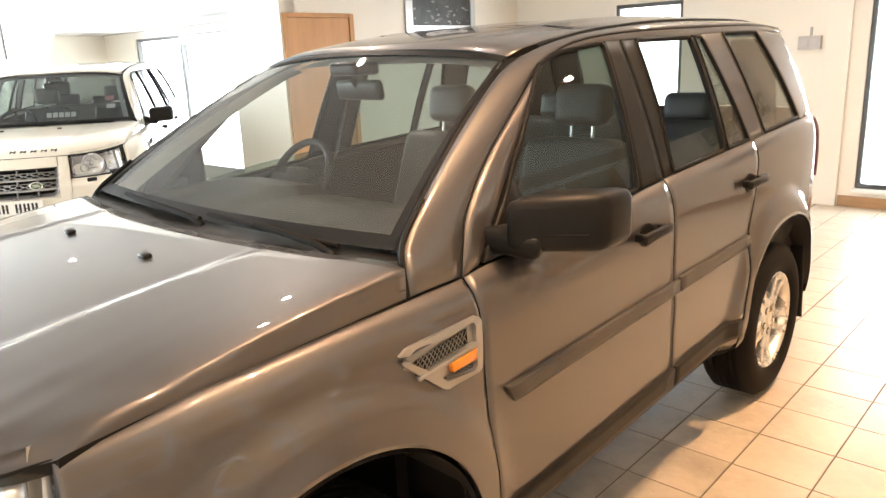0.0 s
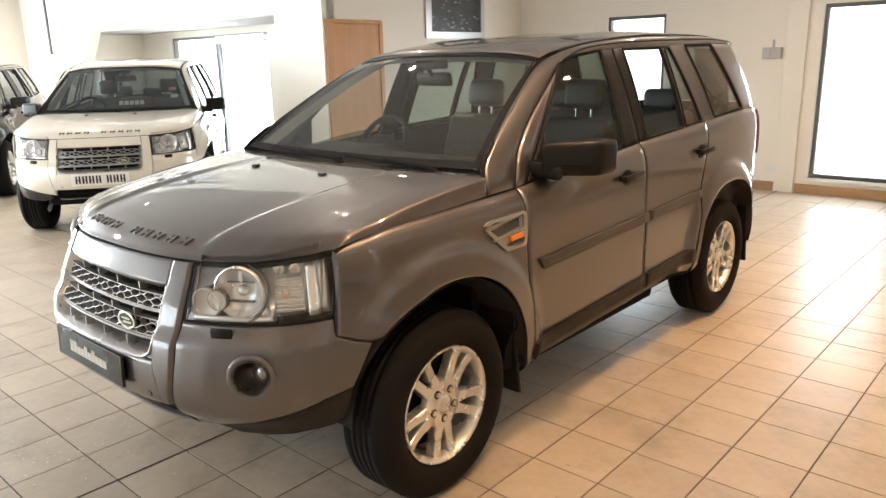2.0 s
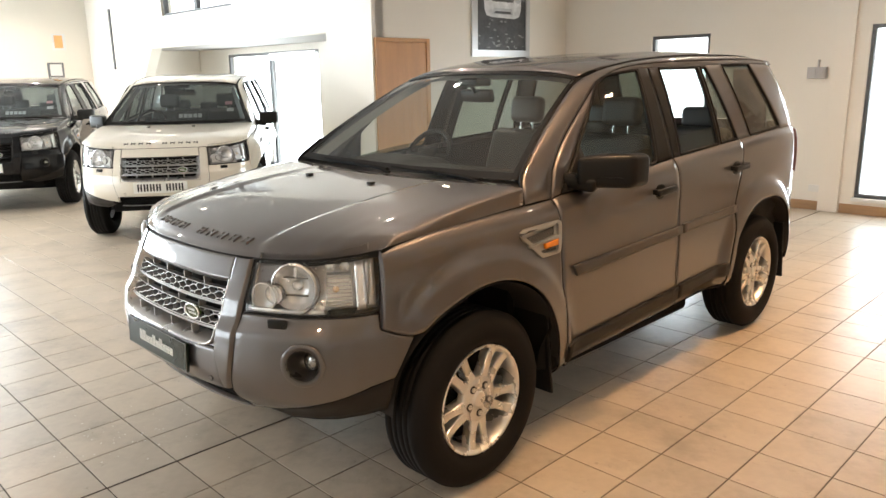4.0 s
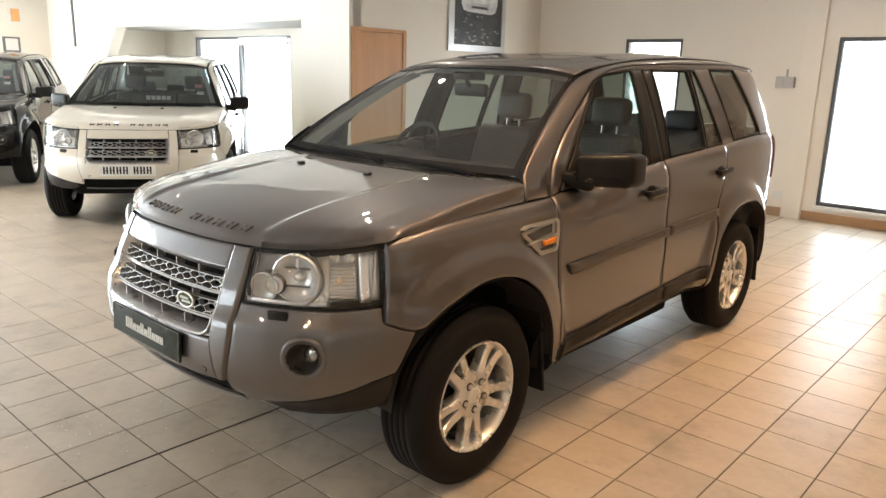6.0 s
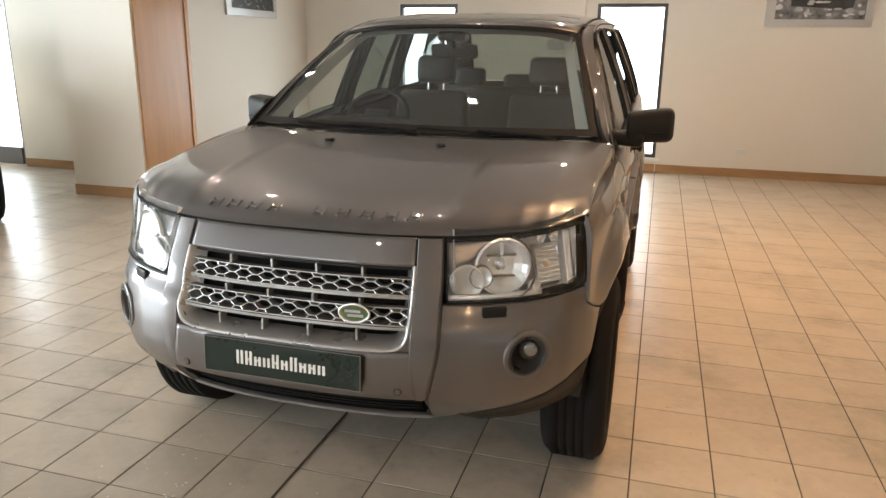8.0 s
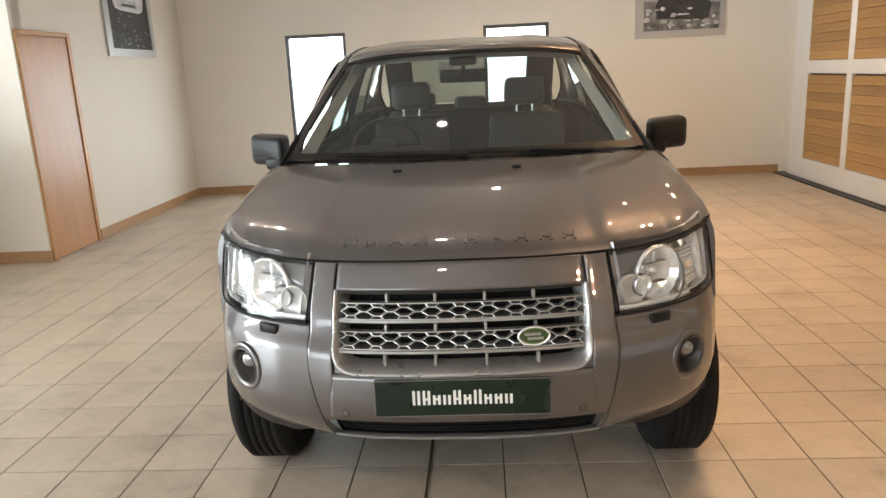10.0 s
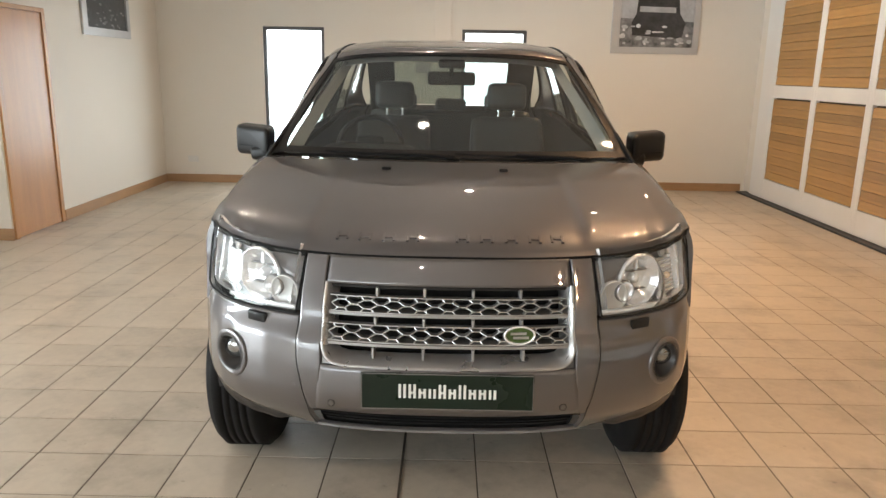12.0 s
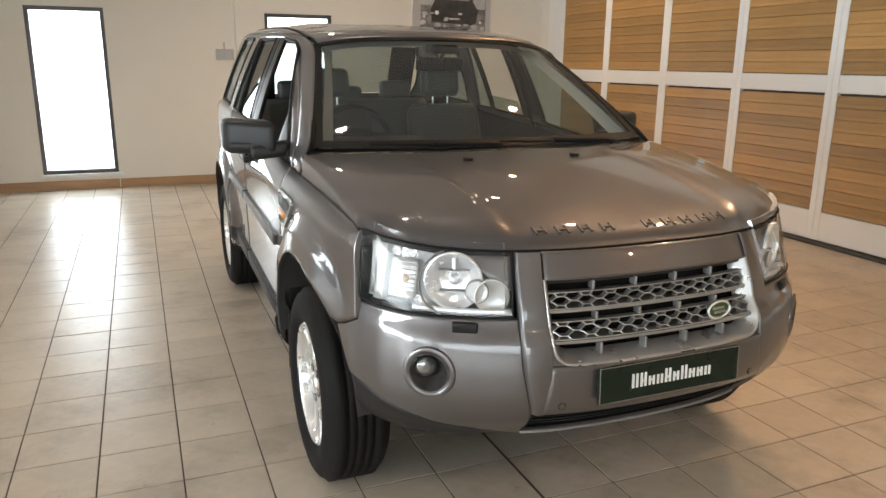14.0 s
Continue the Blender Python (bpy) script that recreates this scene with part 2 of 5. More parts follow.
def window(name, x0, x1, y, z0, z1, mat, label, mullions=()):
    w = thing(name, label, "window", kind=ST)
    t, d = 0.045, 0.07
    bm = bmesh.new()
    add_box(bm, x0, x1, y, y + d, z1 - t, z1, 0.004)
    add_box(bm, x0, x1, y, y + d, z0, z0 + t, 0.004)
    add_box(bm, x0, x0 + t, y, y + d, z0 + t, z1 - t, 0.004)
    add_box(bm, x1 - t, x1, y, y + d, z0 + t, z1 - t, 0.004)
    for m in mullions:
        add_box(bm, m - 0.045, m + 0.045, y - 0.004, y + d, z0 + t, z1 - t, 0.004)
    part("window_frame", bm, mat, w)
    cuts = [x0 + t, *mullions, x1 - t]
    for a, b in zip(cuts, cuts[1:]):
        g = part("pane", box(a, b, y + 0.03, y + 0.036, z0 + t, z1 - t), M_PANE, w)
        g.visible_shadow = False
    return w


window("window_1", *WA, 7.30, *WZ, M_FRAME, "tall narrow window with a dark metal frame")
window("window_2", *WB, 7.30, *WZ, M_FRAME, "tall narrow window with a dark metal frame")
w3 = window("window_3", -9.55, -6.78, 4.82, 0.02, 2.09, M_GREYFR, "glazed sliding doors in a grey metal frame", (-8.18,))
part("door_gear_box", box(-8.13, -6.83, 4.765, 4.825, 1.955, 2.075, bev=0.006), M_ALU, w3, "grey door gear casing")
part("door_rail", box(-8.13, -6.83, 4.80, 4.83, 0.03, 0.24, bev=0.004), M_GREYFR, w3, "dark grey bottom rail")
window("window_4", -9.30, -7.05, 3.58, 2.68, 3.33, M_FRAME, "high window with a dark frame above the recess", (-8.2,))
window("window_5", -9.5, -1.6, -8.62, 0.1, 3.0, M_FRAME, "wide shop window with dark frames", (-6.9, -4.3))
w6 = window("window_6", -7.0, 1.4, 0.06, 0.1, 3.1, M_FRAME, "wide shop window with dark frames", (-4.2, -1.4))
w6.matrix_world = pose(-12.6, 0, 0, 0, 0, 90)
part("window_sill", box(-2.56, -1.66, 7.25, 7.30, 0.15, 0.19, bev=0.004), M_WHITE, bpy.data.objects["window_1"])
part("window_sill", box(0.13, 1.07, 7.25, 7.30, 0.15, 0.19, bev=0.004), M_WHITE, bpy.data.objects["window_2"])

# daylight outside
bm = bmesh.new()
for x0, x1, y in ((-4.0, 4.0, 9.0), (-17.0, -4.6, 6.6)):
    bm.faces.new([bm.verts.new(c) for c in ((x0, y, -0.5), (x1, y, -0.5), (x1, y, 5), (x0, y, 5))])
bm.faces.new([bm.verts.new(c) for c in ((-15, -10, -0.5), (-15, 6, -0.5), (-15, 6, 5), (-15, -10, 5))])
bm.faces.new([bm.verts.new(c) for c in ((-15, -11, -0.5), (6, -11, -0.5), (6, -11, 5), (-15, -11, 5))])
tagged(part("backdrop", bm, M_SKYGLOW), "plain bright overcast daylight outside the windows", "backdrop", kind=ST)

# trunking on the back wall, switch box, sockets
tr = tagged(part("trim_trunking", box(-0.22, 0.0, 7.235, 7.28, 0, CEIL, bev=0.003), M_WALL), "cream painted vertical pipe casing on the wall", "trim", kind=ST)

# oak door
d1 = thing("door_1", "closed oak veneer flush door in an oak frame", "door", kind=ST)
part("door_leaf", box(-4.01, -3.962, 3.625, 4.38, 0.005, 2.05, bev=0.002), M_DOOR, d1)
bm = bmesh.new()
add_box(bm, -4.15, -3.948, 3.565, 3.622, 0, 2.095, 0.004)
add_box(bm, -4.15, -3.948, 4.383, 4.44, 0, 2.095, 0.004)
add_box(bm, -4.15, -3.948, 3.622, 4.383, 2.053, 2.095, 0.004)
part("door_frame", bm, M_DOOR, d1, "oak door frame")


# ---------------------------------------------------------------- estate car: shape of the body (metres; front axle at y = 0, nose at -y)
M_BLACK = material("black_textured_plastic", (0.012, 0.0115, 0.011), 0.40, vary=0.15, scale=8, fine=220, bump=0.08, spec=0.22)
M_RUBBER = material("tyre_rubber", (0.0125, 0.0115, 0.011), 0.68, vary=0.2, scale=7, fine=160, bump=0.12, spec=0.10)
M_SEAL = material("black_rubber_seal", (0.011, 0.0105, 0.010), 0.5, vary=0.1, scale=8, spec=0.12)
M_CLAD = material("dark_grey_lower_cladding", (0.023, 0.021, 0.0195), 0.48, vary=0.12, scale=6, fine=200, bump=0.08, spec=0.22)
M_CLADL = material("grey_lower_lip", (0.17, 0.16, 0.155), 0.4, vary=0.1, scale=6)
M_LAMPGREY = material("grey_lamp_bezel", (0.16, 0.15, 0.145), 0.3, metal=0.5, vary=0.06, scale=9)
M_STRIP = material("dark_taupe_moulding", (0.070, 0.062, 0.056), 0.38, vary=0.08, scale=6, fine=200, bump=0.04)
M_INNER = material("black_underbody", (0.015, 0.014, 0.0135), 0.85, vary=0.2, scale=5, spec=0.1)
# lighter than the underbody black: light inside the wheel arches put into the colour
M_LINER = material("lightened_black_arch_liner", (0.038, 0.035, 0.033), 0.7, vary=0.3, scale=5, fine=60, bump=0.1, spec=0.25)
M_SILVER = material("silver_painted_plastic", (0.40, 0.40, 0.395), 0.36, metal=0.75, vary=0.06, scale=9, coat=0.3)
M_ALLOY = material("silver_alloy", (0.74, 0.73, 0.71), 0.28, metal=0.7, vary=0.08, scale=9, coat=0.3)
M_SURROUND = material("grey_grille_surround", (0.42, 0.41, 0.40), 0.30, metal=0.75, vary=0.06, scale=9, coat=0.4)
M_FOGBOWL = material("grey_fog_lamp_bowl", (0.065, 0.060, 0.057), 0.30, metal=0.4, vary=0.08, scale=12)
M_FOGLENS = material("clear_fog_lamp_glass", (0.30, 0.30, 0.295), 0.10, metal=0.7, vary=0.1, scale=30, coat=1)
M_CHROME = material("headlamp_chrome", (0.92, 0.92, 0.92), 0.24, metal=0.62, vary=0.05, scale=30, fine=70, bump=0.10, spread=0.04)
M_AMBER = material("amber_lens", (0.85, 0.27, 0.02), 0.18, vary=0.15, scale=20, fine=150, bump=0.25, coat=1)
M_REDLENS = material("pale_lamp_lens", (0.26, 0.13, 0.12), 0.25, vary=0.1, scale=20, coat=1)
M_LEATHER = material("grey_leather", (0.050, 0.052, 0.050), 0.48, vary=0.12, scale=9, fine=120, bump=0.12)
M_TRIM = material("charcoal_cabin_trim", (0.016, 0.016, 0.0155), 0.6, vary=0.15, scale=7, fine=200, bump=0.1, spec=0.25)
M_LINING = material("pale_grey_headlining", (0.48, 0.47, 0.44), 0.85, vary=0.06, scale=7, fine=200)
M_PALETRIM = material("pale_grey_pillar_trim", (0.22, 0.22, 0.205), 0.6, vary=0.06, scale=7)
# the last value of each pane is its painted-in glare haze
M_SCREEN = glass("windscreen_glass", (0.70, 0.76, 0.74), veil=0.038)
# darker copy for the far cars: dark reflections put into the tint
M_SHADESCREEN = glass("darkened_windscreen_glass", (0.36, 0.41, 0.42), veil=0.05)
M_SIDEGLASS = glass("green_tinted_glass", (0.46, 0.55, 0.51), veil=0.012)
M_REARGLASS = glass("dark_tinted_glass", (0.46, 0.53, 0.51), veil=0.085)
M_LENS = glass("clear_lamp_lens", (0.95, 0.96, 0.97), veil=0.02)
M_FROST = material("frosted_side_light", (0.55, 0.55, 0.53), 0.35, metal=0.35, vary=0.06, scale=20, coat=0.5)
M_PALEAMBER = material("pale_amber_bulb", (0.70, 0.55, 0.40), 0.15, vary=0.06, scale=20, coat=1)
M_GREEN = material("green_enamel", (0.045, 0.085, 0.02), 0.25, vary=0.1, scale=30, coat=1)
M_PLATEW = material("white_number_plate", (0.78, 0.78, 0.74), 0.4, vary=0.04, scale=9)
M_PLATEG = material("dark_green_show_plate", (0.006, 0.014, 0.008), 0.3, vary=0.12, scale=6, spec=0.3)
M_INK = material("black_print", (0.015, 0.015, 0.015), 0.5, vary=0.1)
M_PAPER = material("white_card", (0.72, 0.72, 0.70), 0.6, vary=0.05)
M_PINK = material("pink_sticker", (0.66, 0.28, 0.30), 0.6, vary=0.05)


def curve(*pts):
    """A smooth function through the points (x, y)."""
    xs = np.array([p[0] for p in pts], float)
    ys = np.array([p[1] for p in pts], float)
    d = np.diff(ys) / np.diff(xs)
    m = np.concatenate([[d[0]], (d[:-1] + d[1:]) / 2, [d[-1]]])
    m[1:-1][d[:-1] * d[1:] <= 0] = 0

    def f(x):
        x = min(max(x, xs[0]), xs[-1])
        k = min(int(np.searchsorted(xs, x, "right")) - 1, len(xs) - 2)
        hh = xs[k + 1] - xs[k]
        t = (x - xs[k]) / hh
        return float((2 * t**3 - 3 * t**2 + 1) * ys[k] + (t**3 - 2 * t**2 + t) * hh * m[k] + (3 * t**2 - 2 * t**3) * ys[k + 1] + (t**3 - t**2) * hh * m[k + 1])
    return f


WHEELBASE, R_TYRE, R_RIM, RIDE = 2.66, 0.366, 0.2286, 0.025
HALF = curve((-0.5, 0.85), (-0.4, 0.868), (-0.2, 0.898), (0, 0.910), (0.4, 0.911), (1.2, 0.912), (2.3, 0.912), (2.8, 0.907), (3.1, 0.893), (3.26, 0.872), (3.36, 0.838), (3.43, 0.775), (3.55, 0.70))
BELT = curve((-0.5, 1.012), (-0.42, 1.026), (-0.2, 1.055), (0.15, 1.073), (0.32, 1.079), (0.53, 1.087), (0.7, 1.101), (1.0, 1.125), (1.55, 1.172), (2.2, 1.21), (3.0, 1.245), (3.6, 1.25))
SHOULDER = curve((-0.5, 0.030), (-0.3, 0.045), (0, 0.060), (0.53, 0.060), (0.75, 0.050), (1.0, 0.045), (3.6, 0.045))
ROLL = curve((0, 1), (0.02, 0.66), (0.045, 0.38), (0.08, 0.17), (0.13, 0.06), (0.2, 0.0), (0.3, 0))
TUCK = curve((0.2, 0.06), (0.32, 0.028), (0.42, 0.010), (0.55, 0.0), (0.7, 0.0), (1.3, 0.0))
DISH = curve((0.4, 0.0), (0.55, 0.006), (0.72, 0.0), (0.86, 0.004), (1.0, 0.0), (1.3, 0.0))


def arch(cy, a=0.472, b=0.448, cz=0.385, e=0.86):
    """The wheel opening from front foot to rear foot: points (y, z) of a squarish arch."""
    out = []
    for k in range(41):
        t = math.pi * (1 - k / 40)
        c, s = math.cos(t), math.sin(t)
        out.append((cy + a * math.copysign(abs(c) ** e, c), cz + b * abs(s) ** e))
    return out


def flare(y, z):
    f = 0.0
    for cy in (0.025, WHEELBASE + 0.03):
        rho = math.hypot((y - cy) / 0.472, (z - 0.385) / 0.448) if z > 0.385 else abs(y - cy) / 0.472
        if rho > 0.85:
            k = min(1.0, max(0.0, (y + 0.40) / 0.25)) if y < 0 else 1.0
            t = min(1.0, max(0.0, (rho - 1.13) / 0.20))
            f = max(f, k * (0.043 - 0.010 * min(1.0, max(0.0, (rho - 1.0) / 0.13))) * (1 - t * t * (3 - 2 * t)))
    return f


def side_x(y, z):
    """Half width of the body at that place."""
    w, zs, a = HALF(y), BELT(y), SHOULDER(y)
    d = zs - z
    if d >= 0:
        return w - a * ROLL(d) - TUCK(z) - DISH(z) + flare(y, z)
    d = -d
    return w - a - 0.30 * d - 0.22 * d * d


def resample(pts, n):
    p = np.array(pts, float)
    s = np.concatenate([[0], np.cumsum(np.linalg.norm(np.diff(p, axis=0), axis=1))])
    t = np.linspace(0, s[-1], n)
    return np.stack([np.interp(t, s, p[:, k]) for k in range(p.shape[1])], 1)


def sheet(name, rows, mat, parent, label="", flip=False, fold=0.018, fold_dir=None, smooth=True):
    """A panel from rows of points; its edges are folded inwards by fold metres, so that joints have depth."""
    nv, nu = len(rows), len(rows[0])
    verts = [tuple(map(float, p)) for r in rows for p in r]
    faces = [(j * nu + i, j * nu + i + 1, (j + 1) * nu + i + 1, (j + 1) * nu + i) for j in range(nv - 1) for i in range(nu - 1)]
    if flip:
        faces = [f[::-1] for f in faces]
    if fold:
        ring = [i for i in range(nu)] + [j * nu + nu - 1 for j in range(1, nv)] + [(nv - 1) * nu + i for i in range(nu - 2, -1, -1)] + [j * nu for j in range(nv - 2, 0, -1)]
        P = np.array(verts)
        if fold_dir is None:
            c = np.zeros(3)
            for f in faces:
                c += np.cross(P[f[2]] - P[f[0]], P[f[3]] - P[f[1]])
            dvec = -c / (np.linalg.norm(c) + 1e-9)
        else:
            dvec = np.array(fold_dir, float)
        b0 = len(verts)
        verts += [tuple(P[k] + dvec * fold) for k in ring]
        n = len(ring)
        for k in range(n):
            q = (ring[k], b0 + k, b0 + (k + 1) % n, ring[(k + 1) % n])
            faces.append(q[::-1] if flip else q)
    me = mesh_of(name, verts, faces, mat, smooth)
    if smooth and fold:
        flags = [True] * ((nv - 1) * (nu - 1)) + [False] * (len(me.polygons) - (nv - 1) * (nu - 1))
        me.polygons.foreach_set("use_smooth", flags)
        if label.startswith("painted"):
            me.materials.append(M_SEAL)
            me.polygons.foreach_set("material_index", [0 if q else 1 for q in flags])
    return obj(name, me, parent, label)


def side_panel(name, lower, upper, side, mat, parent, label="", nu=40, nv=14, out=0.0, fold=0.018, surf=side_x):
    """A panel of the flank between two lines of (y, z), front to rear."""
    lo, up = resample(lower, nu), resample(upper, nu)
    rows = []
    for j in range(nv):
        t = j / (nv - 1)
        rows.append([(side * (surf(y, z) + out), y, z) for y, z in lo * (1 - t) + up * t])
    return sheet(name, rows, mat, parent, label, flip=side < 0, fold=fold, fold_dir=(-side, 0, 0))


# plan of the nose: a line from the middle round the corner to the flank
NOSE = resample([(0.0, -0.842), (0.1, -0.841), (0.2, -0.836), (0.3, -0.825), (0.38, -0.809), (0.475, -0.782), (0.58, -0.738), (0.68, -0.68), (0.755, -0.612), (0.81, -0.535), (0.845, -0.462), (0.868, -0.40), (0.884, -0.32), (0.893, -0.22)], 240)
for _ in range(30):
    NOSE[1:-1] = (NOSE[:-2] + 2 * NOSE[1:-1] + NOSE[2:]) / 4
NOSE_S = np.concatenate([[0], np.cumsum(np.linalg.norm(np.diff(NOSE, axis=0), axis=1))])
NOSE_OUT = curve((0.30, -0.10), (0.36, -0.085), (0.42, -0.045), (0.48, 0.015), (0.55, 0.042), (0.62, 0.045), (0.70, 0.037), (0.735, 0.029), (0.775, 0.004), (0.84, -0.018), (0.9, -0.045), (0.99, -0.088), (1.02, -0.11))


def s_at(x):
    return float(np.interp(x, NOSE[:, 0], NOSE_S))


def nose(s, z, out=0.0):
    """A place on the nose, s metres along its plan line from the middle (negative: the other side)."""
    sg, a = (1 if s >= 0 else -1), abs(s)
    x, y = float(np.interp(a, NOSE_S, NOSE[:, 0])), float(np.interp(a, NOSE_S, NOSE[:, 1]))
    e = 0.01
    dx = float(np.interp(a + e, NOSE_S, NOSE[:, 0]) - np.interp(max(a - e, 0), NOSE_S, NOSE[:, 0]))
    dy = float(np.interp(a + e, NOSE_S, NOSE[:, 1]) - np.interp(max(a - e, 0), NOSE_S, NOSE[:, 1]))
    n = math.hypot(dx, dy) or 1
    nx, ny = dy / n, -dx / n
    k = 0.10 + 0.90 * min(1.0, abs(ny) * 1.05) ** 1.5
    o = NOSE_OUT(z) * k + out
    return (sg * (x + nx * o), y + ny * o, z)


def nose_panel(name, lower, upper, mat, parent, label="", nu=24, nv=10, out=0.0, fold=0.016, side=1, smooth=True):
    """A panel of the nose between two lines of (x, z), from the middle outwards; places past the corner are given as s through ("s", s)."""
    conv = lambda L: [(p[0] if len(p) == 2 else p[1], p[-1]) for p in L]
    lo, up = resample(conv(lower), nu), resample(conv(upper), nu)
    rows = []
    for j in range(nv):
        t = j / (nv - 1)
        rows.append([nose(side * s, z, out) for s, z in lo * (1 - t) + up * t])
    return sheet(name, rows, mat, parent, label, flip=side < 0, fold=fold, smooth=smooth)


S_CORNER = float(np.interp(-0.44, NOSE[:, 1], NOSE_S))      # where the front edge of the bonnet meets the flank
HOOD_C = curve((0, 0.985), (0.035, 1.018), (0.09, 1.043), (0.2, 1.073), (0.4, 1.108), (0.7, 1.145), (1, 1.170))
LIP_Z = curve((0, 0.985), (0.45, 0.984), (0.7, 0.992), (0.88, 1.008), (1, 1.026))


def bonnet(q, s):
    """A place on the bonnet: q across (-1 to 1), s from the front edge to the rear edge."""
    a = abs(q)
    ex, ey, ez = nose(a * S_CORNER, LIP_Z(a))
    if a > 0.85:
        k = ((a - 0.85) / 0.15) ** 2
        ex, ey = ex + (0.836 - ex) * k, ey + (-0.432 - ey) * k
    w1 = min(1.0, a * 1.035)
    rx, ry = 0.852 * w1, 0.225 + 0.100 * w1 ** 2.2
    x, y = ex + (rx - ex) * s, ey + (ry - ey) * s
    seam = 1.026 + (1.083 - 1.026) * s ** 0.8
    r = min(1.0, a) ** 32
    top = HOOD_C(s) + (LIP_Z(a) - 0.985) * (1 - min(1, s / 0.25)) - 0.008 * a * a * (1 - s)
    ridge = 0.435 + 0.01 * s
    top += 0.013 / (1 + math.exp(-(abs(x) - ridge) / 0.0065)) * min(1, s / 0.10) * (1 - 0.85 * s) - 0.006
    base = LIP_Z(a) + seam - 1.026
    z = base + (max(top, base) - base) * (1 - r) ** 0.5
    return (math.copysign(x, q), y, z)


def lathe(profile, seg=64, axis_turn=None):
    """A ring from (radius, along) points turned about x."""
    v, f = [], []
    n = len(profile)
    for k in range(seg):
        a = 2 * math.pi * k / seg
        v += [(d, r * math.cos(a), r * math.sin(a)) for r, d in profile]
    for k in range(seg):
        for i in range(n - 1):
            a, b = k * n + i, ((k + 1) % seg) * n + i
            f.append((a, a + 1, b + 1, b))
    return v, f


def sweep_box(name, pts, hz, depth, mat, parent, label=""):
    """A bar with a rounded rectangular section along places on the nose: pts are (front place, back place)."""
    v, f = [], []
    for a, b in pts:
        a, b = Vector(a), Vector(b)
        d = b - a
        up = Vector((0, 0, hz))
        v += [a - up * 0.6, a + up * 0.6, a + d * 0.18 + up, b + up, b - up, a + d * 0.18 - up]
    for k in range(len(pts) - 1):
        for i in range(6):
            p, q = k * 6 + i, k * 6 + (i + 1) % 6
            f.append((p, q, q + 6, p + 6))
    f.append(tuple(range(6))[::-1])
    f.append(tuple(range((len(pts) - 1) * 6, len(pts) * 6)))
    return obj(name, mesh_of(name, v, f, mat), parent, label)


def nose_bar(name, s0, s1, z, hz, depth, out, mat, parent, label="", n=24):
    ss = np.linspace(s0, s1, n)
    return sweep_box(name, [(nose(s, z, out), nose(s, z, out - depth)) for s in ss], hz, depth, mat, parent, label)


def facing(s, z, out=0.0):
    """A pose on the nose whose local z looks outwards."""
    p, q, u = Vector(nose(s, z, out)), Vector(nose(s, z, out + 0.05)), None
    return Matrix.Translation(p) @ (q - p).to_track_quat("Z", "Y").to_matrix().to_4x4()


def pierce(ob, at, r):
    """Cut a round hole into a panel."""
    bm = bmesh.new()
    bm.from_mesh(ob.data)
    bmesh.ops.delete(bm, geom=[f for f in bm.faces if (f.calc_center_median() - at).length < r], context="FACES")
    bm.to_mesh(ob.data)
    bm.free()


def dish(name, m, r, deep, mat, parent, label="", seg=28, smooth=True):
    """A round reflector bowl that opens along local z."""
    v, f = [], []
    prof = [(r * 1.05, 0.002), (r, 0.004), (r * 0.95, -0.1 * deep), (r * 0.8, -0.45 * deep), (r * 0.55, -0.8 * deep), (r * 0.25, -deep), (0.001, -deep)]
    for k in range(seg):
        a = 2 * math.pi * k / seg
        v += [m @ Vector((q * math.cos(a), q * math.sin(a), h)) for q, h in prof]
    n = len(prof)
    for k in range(seg):
        for i in range(n - 1):
            a, b = k * n + i, ((k + 1) % seg) * n + i
            f.append((a, b, b + 1, a + 1))
    return obj(name, mesh_of(name, v, f, mat, smooth), parent, label)


def annulus(name, m, prof, mat, parent, label="", seg=40):
    """A flat ring with the section prof, (radius, height) from the outside inwards, about local z."""
    v, f, n = [], [], len(prof)
    for k in range(seg):
        a = 2 * math.pi * k / seg
        v += [m @ Vector((q * math.cos(a), q * math.sin(a), h)) for q, h in prof]
    for k in range(seg):
        for i in range(n - 1):
            a, b = k * n + i, ((k + 1) % seg) * n + i
            f.append((a, b, b + 1, a + 1))
    return obj(name, mesh_of(name, v, f, mat, True), parent, label)


def ring(name, m, r, t, mat, parent, label="", sx=1.0, seg=40):
    pts = [m @ Vector((r * sx * math.cos(2 * math.pi * k / seg), r * math.sin(2 * math.pi * k / seg), 0)) for k in range(seg)]
    return tube(name, pts, t, mat, parent, label, res=2, cyclic=True)


def rounded(x0, x1, y0, y1, z0, z1, bev, seg=4):
    bm = bmesh.new()
    add_box(bm, x0, x1, y0, y1, z0, z1)
    bmesh.ops.bevel(bm, geom=bm.edges[:], offset=bev, segments=seg, affect="EDGES", profile=0.5)
    return bm


